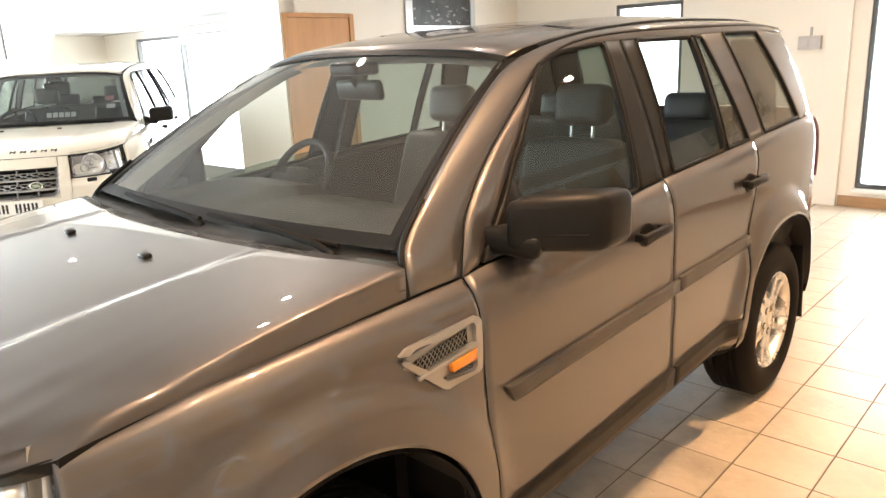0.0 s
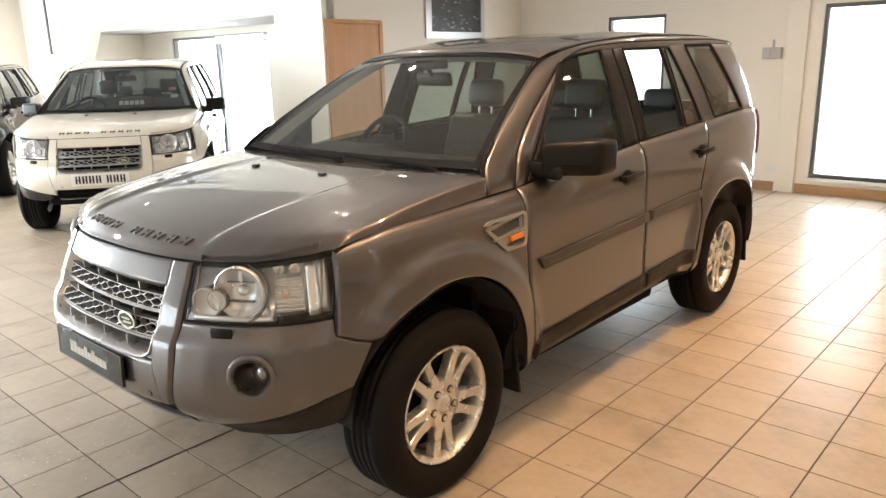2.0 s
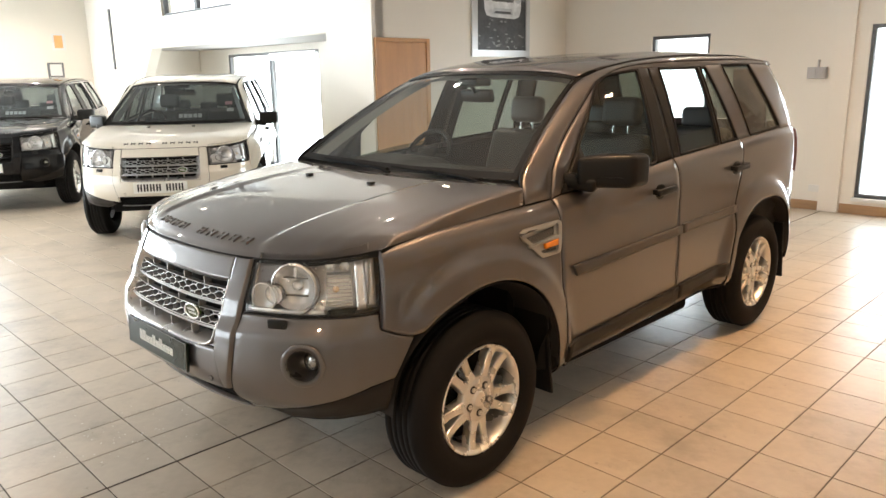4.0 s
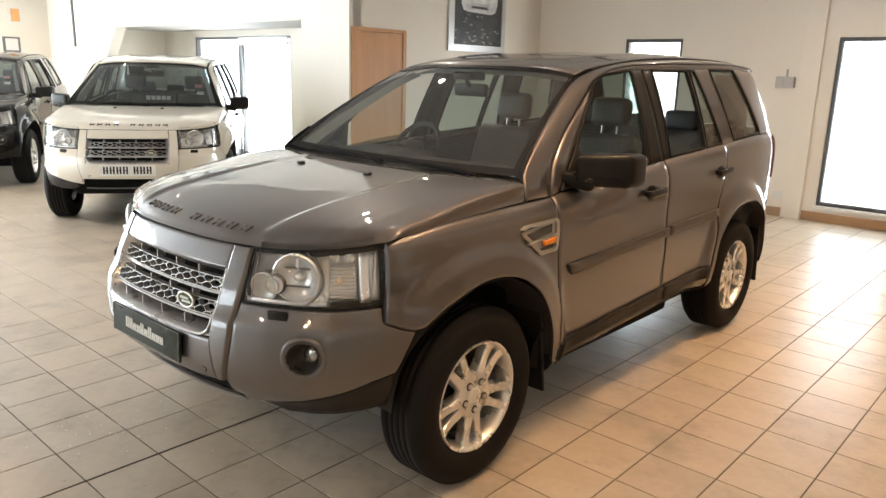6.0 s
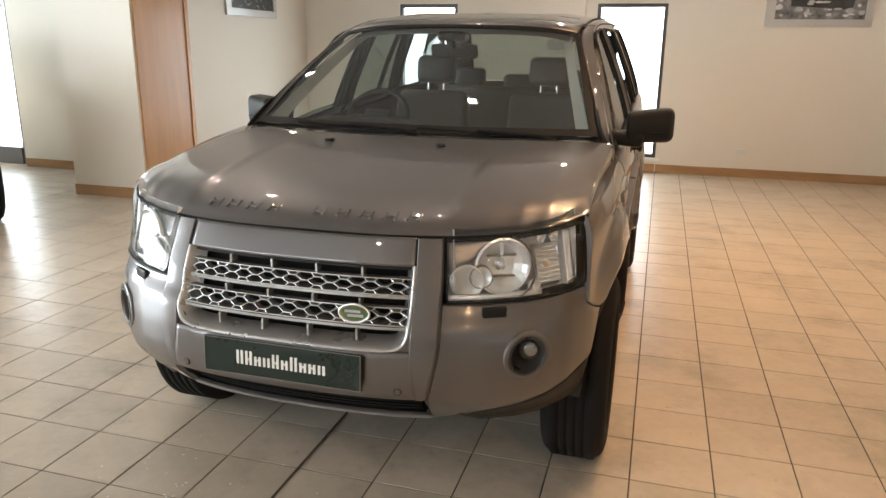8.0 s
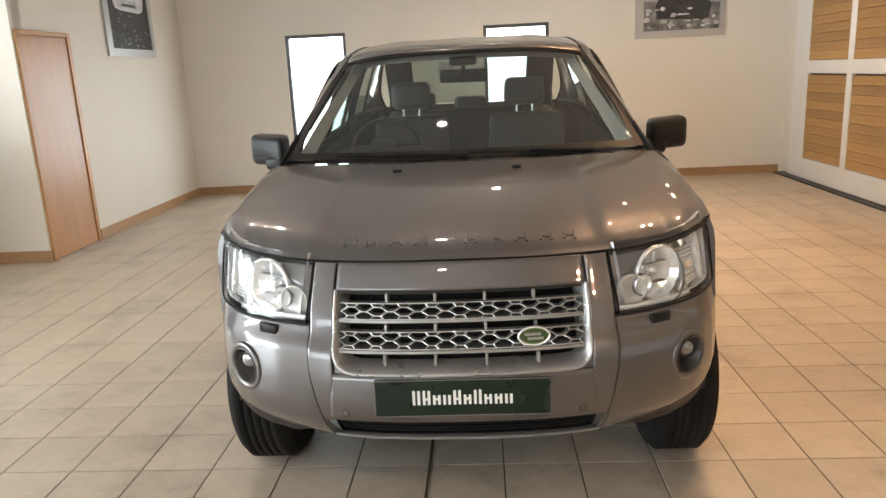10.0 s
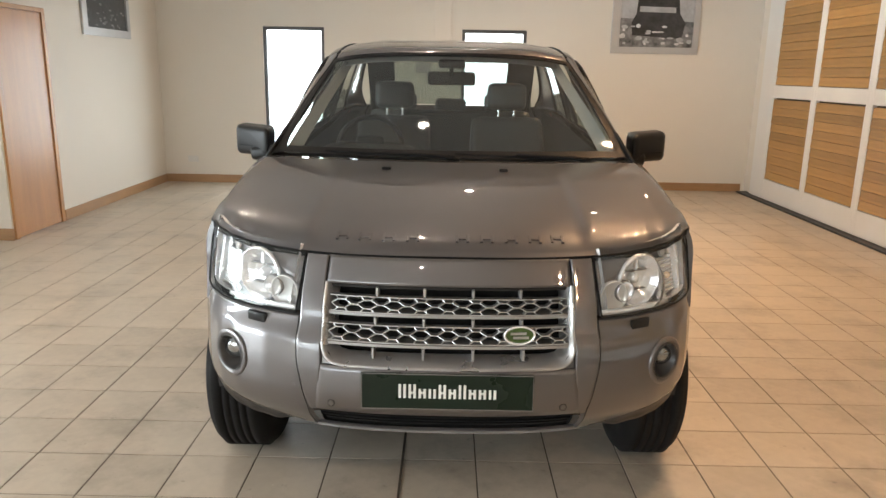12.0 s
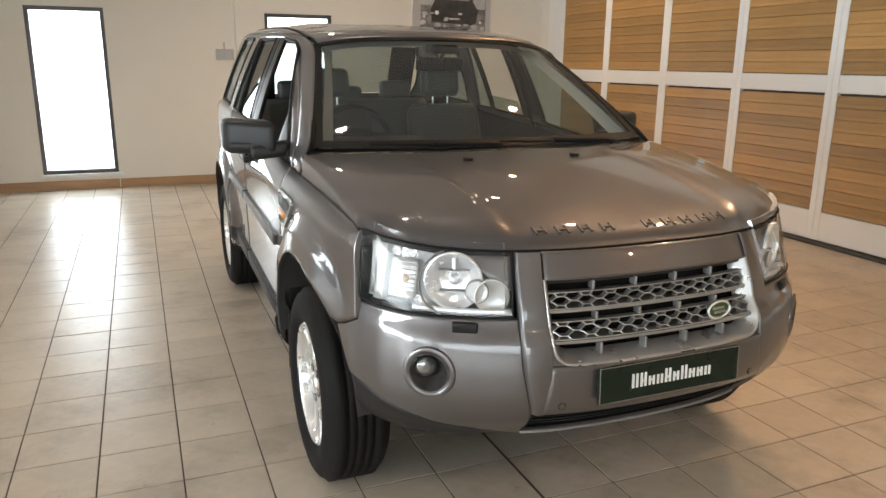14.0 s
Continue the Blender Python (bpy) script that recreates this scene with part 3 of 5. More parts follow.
def make_wheel(parent, y, side, ride):
    cx = side * 0.815
    hub = obj("wheel", None, parent)
    hub.matrix_local = pose(cx, y, R_TYRE - 0.004 - ride)
    sgn = side
    rt, w = R_TYRE, 0.118
    prof = [(0.232, w * 0.80), (0.245, w * 0.93), (0.268, w * 1.0), (0.30, w * 1.01), (0.328, w * 0.95), (0.345, w * 0.86), (0.354, w * 0.74)]
    prof += [(rt, w * 0.66)]
    head = [p for p in prof if p[1] > w * 0.6]
    tread = []
    for c in (0.045, 0.016, -0.016, -0.045):
        tread += [(rt, c + 0.004), (rt - 0.005, c + 0.003), (rt - 0.005, c - 0.003), (rt, c - 0.004)]
    full = head + tread + [(r, -d) for r, d in head[::-1]]
    v, f = lathe([(r, sgn * d) for r, d in full], 72)
    if sgn < 0:
        f = [q[::-1] for q in f]
    obj("tyre", mesh_of("tyre", v, f, M_RUBBER, True), hub, "black tyre with grooved tread")
    # rim barrel and lip
    lip = [(0.231, w * 0.82), (0.2286, w * 0.86), (0.222, w * 0.84), (0.214, w * 0.74), (0.208, w * 0.45), (0.205, 0.0), (0.200, -w * 0.6)]
    v, f = lathe([(r, sgn * d) for r, d in lip], 64)
    if sgn > 0:
        f = [q[::-1] for q in f]
    obj("rim", mesh_of("rim", v, f, M_ALLOY, True), hub, "silver alloy rim")
    v, f = lathe([(0.001, -sgn * 0.012), (0.19, -sgn * 0.012), (0.19, -sgn * 0.03)], 40)
    obj("brake_disc", mesh_of("brake_disc", v, f, M_INNER, True), hub, "dark brake disc behind the spokes")
    # five broad spokes, each with a slot towards the rim
    face = w * 0.66
    sf = []
    for k in range(6):
        for i in range(6):
            p, q = k * 6 + i, k * 6 + (i + 1) % 6
            sf.append((p, q, q + 6, p + 6))
    for k in range(10):
        a = 2 * math.pi * (k // 2) / 5 - math.pi / 2
        tw = 1 if k % 2 else -1
        sv = []
        for r, c, hw, d in ((0.070, 0.020, 0.0215, face), (0.100, 0.0230, 0.0235, face), (0.125, 0.0270, 0.0190, face - 0.001), (0.150, 0.0320, 0.0180, face - 0.002), (0.178, 0.0370, 0.0185, face - 0.001), (0.200, 0.0410, 0.0205, face + 0.004), (0.2175, 0.0450, 0.0250, face + 0.014)):
            c *= tw
            sv += [(r, c - hw, d - 0.005), (r, c - hw * 0.84, d), (r, c + hw * 0.84, d), (r, c + hw, d - 0.005), (r, c + hw * 0.94, d - 0.045), (r, c - hw * 0.94, d - 0.045)]
        vv = [(sgn * d, r * math.cos(a) - t * math.sin(a), r * math.sin(a) + t * math.cos(a)) for r, t, d in sv]
        obj("spoke", mesh_of("spoke", vv, sf if sgn > 0 else [q[::-1] for q in sf], M_ALLOY), hub)
    v, f = lathe([(0.098, sgn * (face - 0.03)), (0.0965, sgn * (face - 0.004)), (0.093, sgn * (face + 0.0005)), (0.050, sgn * (face + 0.002)), (0.036, sgn * (face + 0.001)), (0.034, sgn * (face + 0.008)), (0.026, sgn * (face + 0.010)), (0.001, sgn * (face + 0.010))], 50)
    obj("hub_cap", mesh_of("hub_cap", v, f if sgn < 0 else [q[::-1] for q in f], M_ALLOY, True), hub, "silver hub cap")
    for k in range(5):
        a = 2 * math.pi * k / 5 - math.pi / 2
        at = Matrix.Translation((sgn * (face + 0.001), 0.060 * math.cos(a), 0.060 * math.sin(a))) @ pose(0, 0, 0, 0, 90, 0)
        part("nut_recess", turned(cyl(0.0165, 0.005, 20), at), M_CLAD, hub, "dark nut recess")
        part("wheel_nut", turned(cyl(0.0105, 0.014, 6), at), M_ALLOY, hub, "silver wheel nut")
    return hub


def make_seat(parent, x, y, lab="grey leather front seat with a headrest"):
    s = obj("seat", None, parent, lab)
    s.location = (x, y, 0.42)
    bm = rounded(-0.26, 0.26, -0.28, 0.26, 0.10, 0.27, 0.06)
    part("cushion", bm, M_LEATHER, s, smooth=True)
    bm = rounded(-0.25, 0.25, -0.07, 0.07, -0.30, 0.33, 0.055)
    for v in bm.verts:
        k = (v.co.z + 0.3) / 0.63
        v.co.x *= 1.0 - 0.22 * max(0.0, k - 0.45) ** 1.2
        v.co.y -= 0.03 * (abs(v.co.x) / 0.25) ** 3 if v.co.y < 0 else 0
    part("backrest", turned(bm, Matrix.Translation((0, 0.30, 0.52)) @ pose(0, 0, 0, -17)), M_LEATHER, s, smooth=True)
    bm = rounded(-0.175, 0.175, -0.045, 0.045, -0.19, 0.17, 0.03)
    part("backrest_panel", turned(bm, Matrix.Translation((0, 0.262, 0.50)) @ pose(0, 0, 0, -17)), M_LEATHER, s, smooth=True)
    bm = rounded(-0.125, 0.125, -0.05, 0.05, -0.085, 0.085, 0.042)
    part("headrest", turned(bm, Matrix.Translation((0, 0.42, 0.97)) @ pose(0, 0, 0, -8)), M_LEATHER, s, smooth=True)
    for q in (-0.05, 0.05):
        tube("headrest_post", [(q, 0.405, 0.80), (q, 0.412, 0.92)], 0.007, M_CHROME, s)
    return s


def make_car(name, label, group, paint, at, turn, plate, show, fogs=True, bars=None):
    """An estate car of the compact off-road kind. plate: the plate's material and print; show: whether it is the near car, with all its detail."""
    car = thing(name, label, "car", group, at=(at[0], at[1], RIDE if show else 0.0), turn=turn)
    bars = bars or M_SILVER
    S, SY = s_at, lambda y: float(np.interp(y, NOSE[:, 1], NOSE_S))
    fa, ra = arch(0.025, 0.456, 0.446, e=0.98), arch(WHEELBASE + 0.03)
    # ---- bonnet
    nu, nv = (171, 36) if show else (71, 30)
    qs = [math.sin((i / (nu - 1) * 2 - 1) * math.pi / 2) for i in range(nu)]
    rows = [[bonnet(q, (j / (nv - 1)) ** 1.35) for q in qs] for j in range(nv)]
    hood = sheet("bonnet", rows, paint, car, "painted bonnet with two creases", fold=0.022, fold_dir=(0, 0, -1))
    sheet("bonnet_gap", [[(x * 0.97, y + 0.025, z - 0.035) for x, y, z in r] for r in rows[1::2]], M_INNER, car, fold=0)
    # raised lettering on the bonnet lip, as plain blocks
    for k in range(9):
        q = (-0.365 + 0.73 * (k + (1 if k > 3 else 0)) / 9) / 1.02
        p0, p1 = Vector(bonnet(q, 0.045)), Vector(bonnet(q, 0.085))
        tilt = math.degrees(math.atan2(p1.z - p0.z, p1.y - p0.y))
        q2 = bmesh.new()
        for x0, x1, y0, y1 in ((-0.021, -0.012, -0.019, 0.019), (0.012, 0.021, -0.019, 0.019), (-0.012, 0.012, -0.005, 0.005)):
            add_box(q2, x0, x1, y0, y1, -0.004, 0.0055, 0.0015)
        part("letter_block", turned(q2, Matrix.Translation((p0 + p1) / 2) @ pose(0, 0, 0, tilt)), paint if show else M_CLAD, hood)
    # washer nozzles
    for q in (-0.29, 0.24):
        p0 = bonnet(q, 0.80)
        part("washer_nozzle", turned(rounded(-0.018, 0.018, -0.012, 0.012, 0, 0.012, 0.004, 2), pose(p0[0], p0[1], p0[2] - 0.001, 6)), M_BLACK, hood, "black washer nozzle", smooth=True)
    # ---- cowl, windscreen, roof
    NX = 25
    xs = [math.sin((i / (NX - 1) * 2 - 1) * math.pi / 2) for i in range(NX)]
    base = lambda u: Vector((0.785 * u, 0.315 + 0.045 * u * u, 1.166 + 0.010 * u * u))
    top = lambda u: Vector((0.600 * u, 0.975 + 0.065 * u * u, 1.632 - 0.036 * u * u))
    rows = []
    for j in range(12):
        t = j / 11
        rows.append([base(u) * (1 - t) + top(u) * t + Vector((0, -0.035, 0.026)) * (4 * t * (1 - t) * 0.55) for u in xs])
    ws = sheet("windscreen", rows, M_SCREEN if show else M_SHADESCREEN, car, "windscreen glass, darkened on the far cars", fold=0)
    ws.visible_shadow = False
    sheet("windscreen_band", [[p + Vector((0, -0.004, 0.003)) for p in rows[0]], [p * 0.90 + q * 0.10 + Vector((0, -0.004, 0.003)) for p, q in zip(rows[0], rows[6])]], M_SEAL, ws, fold=0)
    sheet("windscreen_band", [[p * 0.94 + q * 0.06 + Vector((0, -0.003, 0.004)) for p, q in zip(rows[-1], rows[5])], [p + Vector((0, -0.003, 0.004)) for p in rows[-1]]], M_SEAL, ws, fold=0)
    for sg in (-1, 1):
        band = []
        for j in range(12):
            t = j / 11
            u_in = 1 - (0.016 + 0.022 * (1 - t) ** 1.5)
            band.append([base(u) * (1 - t) + top(u) * t + Vector((0, -0.035, 0.026)) * (4 * t * (1 - t) * 0.55) + Vector((0, -0.003, 0.003)) for u in np.linspace(sg, sg * u_in, 4)])
        sheet("windscreen_band", band, M_SEAL, ws, fold=0)
    screen_edge = {-1: [tuple(r[0]) for r in rows], 1: [tuple(r[-1]) for r in rows]}
    for sg in (0, NX - 1):
        tube("windscreen_seal", [tuple(r[sg] + Vector((0, 0.007, -0.010))) for r in rows[:-1]], 0.014, M_SEAL, ws)
    cow = [[(0.835 * u, 0.205 + 0.100 * abs(u) ** 2.2, 1.140) for u in xs], [(0.832 * u, 0.262 + 0.065 * u * u, 1.150) for u in xs], [tuple(base(u) + Vector((0, 0.01, -0.003))) for u in xs]]
    sheet("cowl", cow, M_BLACK, car, "black plastic scuttle panel", fold=0.01, fold_dir=(0, 0, -1))
    for x0, x1, up in ((0.62, 0.02, 0.0), (0.02, -0.56, 0.004)):
        wpts = [(x0 + (x1 - x0) * t, 0.302 + 0.03 * t + 0.045 * ((x0 + (x1 - x0) * t) / 0.8) ** 2, 1.170 + up + 0.012 * t) for t in (0, 0.3, 0.6, 1)]
        wp = tube("wiper", wpts, 0.0075, M_INNER, car, "black windscreen wiper")
        tube("wiper_arm", [(x0 + 0.02, 0.298, 1.156), (x0 - 0.06, 0.300, 1.176), (x0 + (x1 - x0) * 0.55, 0.316, 1.186)], 0.009, M_INNER, wp)
    roof_y = [1.04, 1.12, 1.25, 1.45, 1.7, 2.0, 2.3, 2.6, 2.9, 3.08, 3.2, 3.27]
    inner_x = curve((0.395, 0.787), (0.44, 0.772), (0.66, 0.715), (0.87, 0.655), (1.04, 0.606), (1.25, 0.612), (1.6, 0.618), (2.2, 0.622), (2.9, 0.612), (3.27, 0.588))
    inner_z = curve((0.395, 1.118), (0.44, 1.150), (0.66, 1.318), (0.87, 1.476), (1.04, 1.598), (1.12, 1.622), (1.25, 1.645), (1.6, 1.682), (2.2, 1.708), (2.9, 1.706), (3.1, 1.694), (3.27, 1.664))
    crown = curve((1.04, 0.036), (1.4, 0.034), (2.2, 0.032), (3.27, 0.026))
    rows = [[(inner_x(y) * u, y - 0.065 * (1 - u * u) * max(0, 1 - (y - 1.04) / 0.5), inner_z(y) + crown(y) * (1 - u ** 4)) for u in xs] for y in roof_y]
    us = np.linspace(-1, 1, 81)
    ribs = [[(inner_x(y) * u, y - 0.065 * (1 - u * u) * max(0, 1 - (y - 1.04) / 0.5), inner_z(y) + crown(y) * (1 - u ** 4) + 0.005 * max(0.0, math.cos(u * 9.4)) ** 2 * (abs(u) < 0.9) * min(1, max(0, (y - 1.35) / 0.15))) for u in us] for y in (1.04, 1.12, 1.25, 1.35, 1.45, 1.5, 1.7, 2.0, 2.3, 2.6, 2.9, 3.08, 3.2, 3.27)]
    roof = sheet("roof", ribs, paint, car, "painted steel roof", fold=0.02, fold_dir=(0, 0, -1))
    sheet("roof_panel_seam", [[(x, y, z + 0.0025) for x, y, z in [rows[3][i] for i in range(3, NX - 3)]], [(x, y + 0.02, z + 0.0045) for x, y, z in [rows[3][i] for i in range(3, NX - 3)]]], M_SEAL, roof, fold=0)
    sheet("headlining", [[(x * 0.97, y + 0.03, z - 0.045) for x, y, z in r] for r in rows], M_LINING, car, "pale grey headlining", fold=0)
    # ---- nose
    mid = lambda n, lo, up, out=0.012, **k: nose_panel(n, lo, up, paint, car, out=out, **k)
    mid("grille_panel_top", [(-S(0.388), 0.902), (S(0.388), 0.902)], [(-S(0.390), 0.981), (S(0.390), 0.981)], nu=44, fold=0.01, out=0.010, label="body-coloured panel above the grille")
    mid("bumper_middle", [(-S(0.40), 0.516), (S(0.40), 0.516)], [(-S(0.382), 0.668), (S(0.382), 0.668)], nu=44, fold=0.016, label="body-coloured middle of the bumper")
    frame_in = curve((0.508, 0.392), (0.60, 0.380), (0.668, 0.374), (0.72, 0.376), (0.84, 0.384), (0.902, 0.389), (0.98, 0.391))
    frame_out = curve((0.508, 0.425), (0.664, 0.456), (0.78, 0.464), (0.90, 0.472), (0.98, 0.474))
    for sd in (1, -1):
        rows = []
        for z in np.linspace(0.514, 0.980, 44):
            a, b = S(frame_in(z)), S(frame_out(z))
            rise = 0.003 * min(1.0, max(0.0, (z - 0.60) / 0.10))
            rows.append([nose(sd * q, z, o) for q, o in ((a, 0.002), (a + 0.001, 0.009), (a + 0.003, 0.0115 + rise), (a + 0.006, 0.012 + rise), (a * 0.5 + b * 0.5, 0.0125 + rise), (b - 0.017, 0.012 + rise), (b - 0.013, 0.0115 + rise), (b - 0.011, 0.010 + rise), (b - 0.003, -0.001), (b - 0.001, -0.004), (b, -0.010))])
        up_r = sheet("grille_upright", rows, paint, car, "body-coloured upright beside the grille", flip=sd < 0, fold=0)
        tube("upright_seam", [nose(sd * (S(frame_in(z)) - 0.0015), z, 0.009) for z in np.linspace(0.905, 0.975, 6)], 0.0028, M_SEAL, up_r, res=1)
        nose_panel("grille_corner", [(S(0.325), 0.655), (S(0.386), 0.655)], [(S(0.362), 0.712), (S(0.388), 0.716)], paint, car, nu=6, nv=5, out=0.002, side=sd)
    gr = obj("grille", None, car, ("silver" if bars == M_SILVER else "black") + " grille with two honeycomb bands and an oval badge")
    nose_panel("grille_backing", [(-S(0.41), 0.64), (S(0.41), 0.64)], [(-S(0.41), 0.915), (S(0.41), 0.915)], M_INNER, gr, out=-0.075, nu=30, fold=-0.05)
    for z, hz, dep, out in ((0.730, 0.007, 0.06, -0.006), (0.8125, 0.007, 0.06, -0.006), (0.892, 0.006, 0.06, -0.008)):
        nose_bar("grille_bar", -S(0.385), S(0.385), z, hz, dep, out, bars if z < 0.89 else M_CLAD, gr)
    half = [(S(0.386), 0.905), (S(0.383), 0.84), (S(0.377), 0.76), (S(0.370), 0.712), (S(0.360), 0.690), (S(0.340), 0.676), (S(0.31), 0.671), (S(0.2), 0.670)]
    path = resample([(-a, b) for a, b in half] + half[::-1], 110)
    tang = np.gradient(path, axis=0)
    tang /= np.linalg.norm(tang, axis=1)[:, None]
    inward = np.stack([-tang[:, 1], tang[:, 0]], 1)
    lines = [[nose(*(p + n * d), o) for p, n in zip(path, inward)] for d, o in ((-0.006, -0.004), (-0.003, 0.015), (0.002, 0.015), (0.006, 0.008), (0.026, -0.050))]
    sheet("grille_surround", lines, M_SURROUND if bars == M_SILVER else bars, gr, "grey grille surround", fold=0)
    for zc, hh in ((0.8415, 0.0120), (0.7605, 0.0125)):
        bm = bmesh.new()
        ncell = 9
        wv = 2 * S(0.376) / ncell
        segs = [((-S(0.376) + 2 * S(0.376) * k / 20, zc + dz * 0.0225), (-S(0.376) + 2 * S(0.376) * (k + 1) / 20, zc + dz * 0.0225)) for dz in (1, -1) for k in range(20)]
        for k in range(ncell):
            c0 = -S(0.376) + (k + 0.5) * wv
            segs.append(((c0 + wv * 0.39, zc), (c0 + wv * 0.61, zc)))
            for dz in (1, -1):
                segs.append(((c0 - wv * 0.13, zc + dz * hh), (c0 + wv * 0.13, zc + dz * hh)))
                for e in (1, -1):
                    segs += [((c0 + e * wv * 0.39, zc), (c0 + e * wv * 0.13, zc + dz * hh)), ((c0 + e * wv * 0.13, zc + dz * hh), (c0 + e * wv * 0.25, zc + dz * 0.022))]
        for (sa, za), (sb, zb) in segs:
            a0, b0 = Vector(nose(sa, za, -0.006)), Vector(nose(sb, zb, -0.006))
            a1, b1 = Vector(nose(sa, za, -0.026)), Vector(nose(sb, zb, -0.026))
            n2 = (b0 - a0).cross(a1 - a0).normalized() * 0.0019
            q = [bm.verts.new(p) for p in (a0 - n2, b0 - n2, b0 + n2, a0 + n2, a1 - n2, b1 - n2, b1 + n2, a1 + n2)]
            for fc in ((0, 1, 2, 3), (0, 4, 5, 1), (3, 2, 6, 7)):
                bm.faces.new([q[i] for i in fc])
        part("honeycomb_band", bm, bars, gr, "silver honeycomb mesh")
    for z0, z1 in ((0.866, 0.892), (0.784, 0.806), (0.690, 0.724)):
        for k in range(4):
            s = S(0.385) * (-0.58 + 1.16 * k / 3)
            part("grille_stud", turned(box(-0.004, 0.004, -(z1 - z0) / 2, (z1 - z0) / 2, -0.03, 0.0, bev=0.0015), facing(s, (z0 + z1) / 2, -0.004)), bars, gr)
    bm = bmesh.new()
    m = facing(S(0.214), 0.768, 0.004)
    add_cyl(bm, 0.046, 0.010, m @ Matrix.Diagonal((1, 0.60, 1, 1)), 40)
    badge = part("badge", bm, M_GREEN, gr, "green oval badge with a silver rim")
    ring("badge_rim", m @ Matrix.Translation((0, 0, 0.005)) @ Matrix.Diagonal((1, 0.60, 1, 1)), 0.046, 0.0038, M_CHROME, badge)
    for dz, w0 in ((0.006, 0.024), (-0.007, 0.024)):
        part("badge_mark", turned(box(-w0, w0, -0.0042, 0.0042, 0.005, 0.0068), m @ Matrix.Translation((0.004 if dz < 0 else -0.004, dz, 0))), M_SILVER, badge)
    # plate
    pl = part("number_plate", turned(rounded(-0.26, 0.26, -0.006, 0.006, -0.056, 0.056, 0.003, 2), pose(0, -0.905, 0.606, -3)), plate, car,
              "dark green show plate with white print" if show else "white plate with black print")
    bm = bmesh.new()
    for a in ((-0.258, 0.258, 0.0535, 0.0555), (-0.258, 0.258, -0.0555, -0.0535), (-0.258, -0.256, -0.0535, 0.0535), (0.256, 0.258, -0.0535, 0.0535)):
        add_box(bm, a[0], a[1], -0.0075, -0.0055, a[2], a[3])
    part("plate_border", turned(bm, pose(0, -0.905, 0.606, -3)), M_CLADL if show else M_PLATEW, pl)
    n = 10 if show else 7
    for k in range(n):
        w1 = (0.30 if show else 0.42) / n
        x = -n * w1 / 2 + (k + 0.5) * w1 + (0.0 if show else (0.018 if k > 3 else -0.018))
        tall = (0.024 if k in (0, 1, 4, 6) else 0.016) if show else 0.036
        bm = bmesh.new()
        for c in (-0.24, 0.24):
            add_box(bm, w1 * (c - 0.13), w1 * (c + 0.13), -0.0085, -0.0062, -0.020 if show else -0.036, -0.020 + 2 * tall * 0.9 if show else 0.036)
        if not show or k % 3:
            add_box(bm, -w1 * 0.12, w1 * 0.12, -0.0083, -0.0062, -0.006, 0.0)
        part("plate_bar", turned(bm, pose(0, -0.905, 0.606, -3) @ pose(x, 0, 0)), M_PLATEW if show else M_INK, pl)
    # bumper corners and the dark lower edge
    low = [(S(0.424), 0.512), (S(0.440), 0.410), (S(0.55), 0.432), (S(0.68), 0.470), (S(0.78), 0.508), (SY(-0.50), 0.538), (SY(-0.418), 0.556)]
    if not fogs:
        low = low[:1] + [(a, b + 0.045) for a, b in low[1:]]
    for sd in (1, -1):
        up = [(S(0.462), 0.797), (S(0.6), 0.797), (S(0.74), 0.797), (SY(-0.466), 0.798), (SY(-0.463), 0.742), (SY(-0.40), 0.709), (SY(-0.340), 0.690)]
        bc = nose_panel("bumper_corner", low, up, paint, car, "body-coloured bumper corner", nu=96, nv=40, side=sd)
        nose_panel("bumper_skirt", [(S(0.50), 0.424), (S(0.6), 0.388), (S(0.74), 0.395), (SY(-0.44), 0.425)], [(S(0.50), 0.434 if fogs else 0.478), *[(a, b - 0.006) for a, b in low[2:]]], M_CLAD, car, "dark grey lower bumper edge", nu=30, nv=6, side=sd, out=-0.006)
        seam = resample([(S(0.475), 0.976), (S(0.473), 0.90), (S(0.464), 0.78), (S(0.456), 0.664), (S(0.426), 0.508), (S(0.438), 0.42)], 24)
        tube("bumper_seam", [nose(sd * a, b, 0.001) for a, b in seam], 0.0013, M_SEAL, bc, res=1)
        mp = facing(sd * S(0.345), 0.545, 0.0125)
        plug = part("bumper_plug", turned(cyl(0.009, 0.006, 16), mp), paint, bc)
        ring("plug_gap", mp, 0.0105, 0.0016, M_SEAL, plug)
        # fog lamp
        if fogs:
            m = facing(sd * S(0.686), 0.637, 0.001)
            pierce(bc, m.translation, 0.064)
            dish("fog_lamp", m @ Matrix.Translation((0, 0, 0.002)), 0.059, 0.062, M_FOGBOWL, bc, "deep grey fog lamp recess")
            annulus("fog_ring", m, ((0.080, -0.006), (0.0795, 0.0005), (0.076, 0.0030), (0.068, 0.0038), (0.062, 0.0025), (0.0585, -0.006)), paint, bc, "body-coloured ring round the fog lamp")
            ml = look(m.translation + Vector((-sd * 0.004, 0.040, 0.006)), m.translation + Vector((-sd * 0.15, 1.0, -0.04)))
            annulus("fog_bezel", ml, ((0.036, -0.004), (0.035, 0.005), (0.031, 0.006), (0.029, 0.0)), M_CLAD, bc, "dark fog lamp bezel")
            obj("fog_lens", mesh_of("fog_lens", *lathe_dome(ml, 0.030, 0.014), M_FOGLENS, True), bc, "clear glass fog lamp lens")
        part("washer_cover", turned(rounded(-0.038, 0.038, -0.018, 0.018, -0.006, 0.008, 0.006, 2), facing(sd * S(0.605), 0.772, 0.0)), M_BLACK, bc, "black headlamp washer cover", smooth=True)
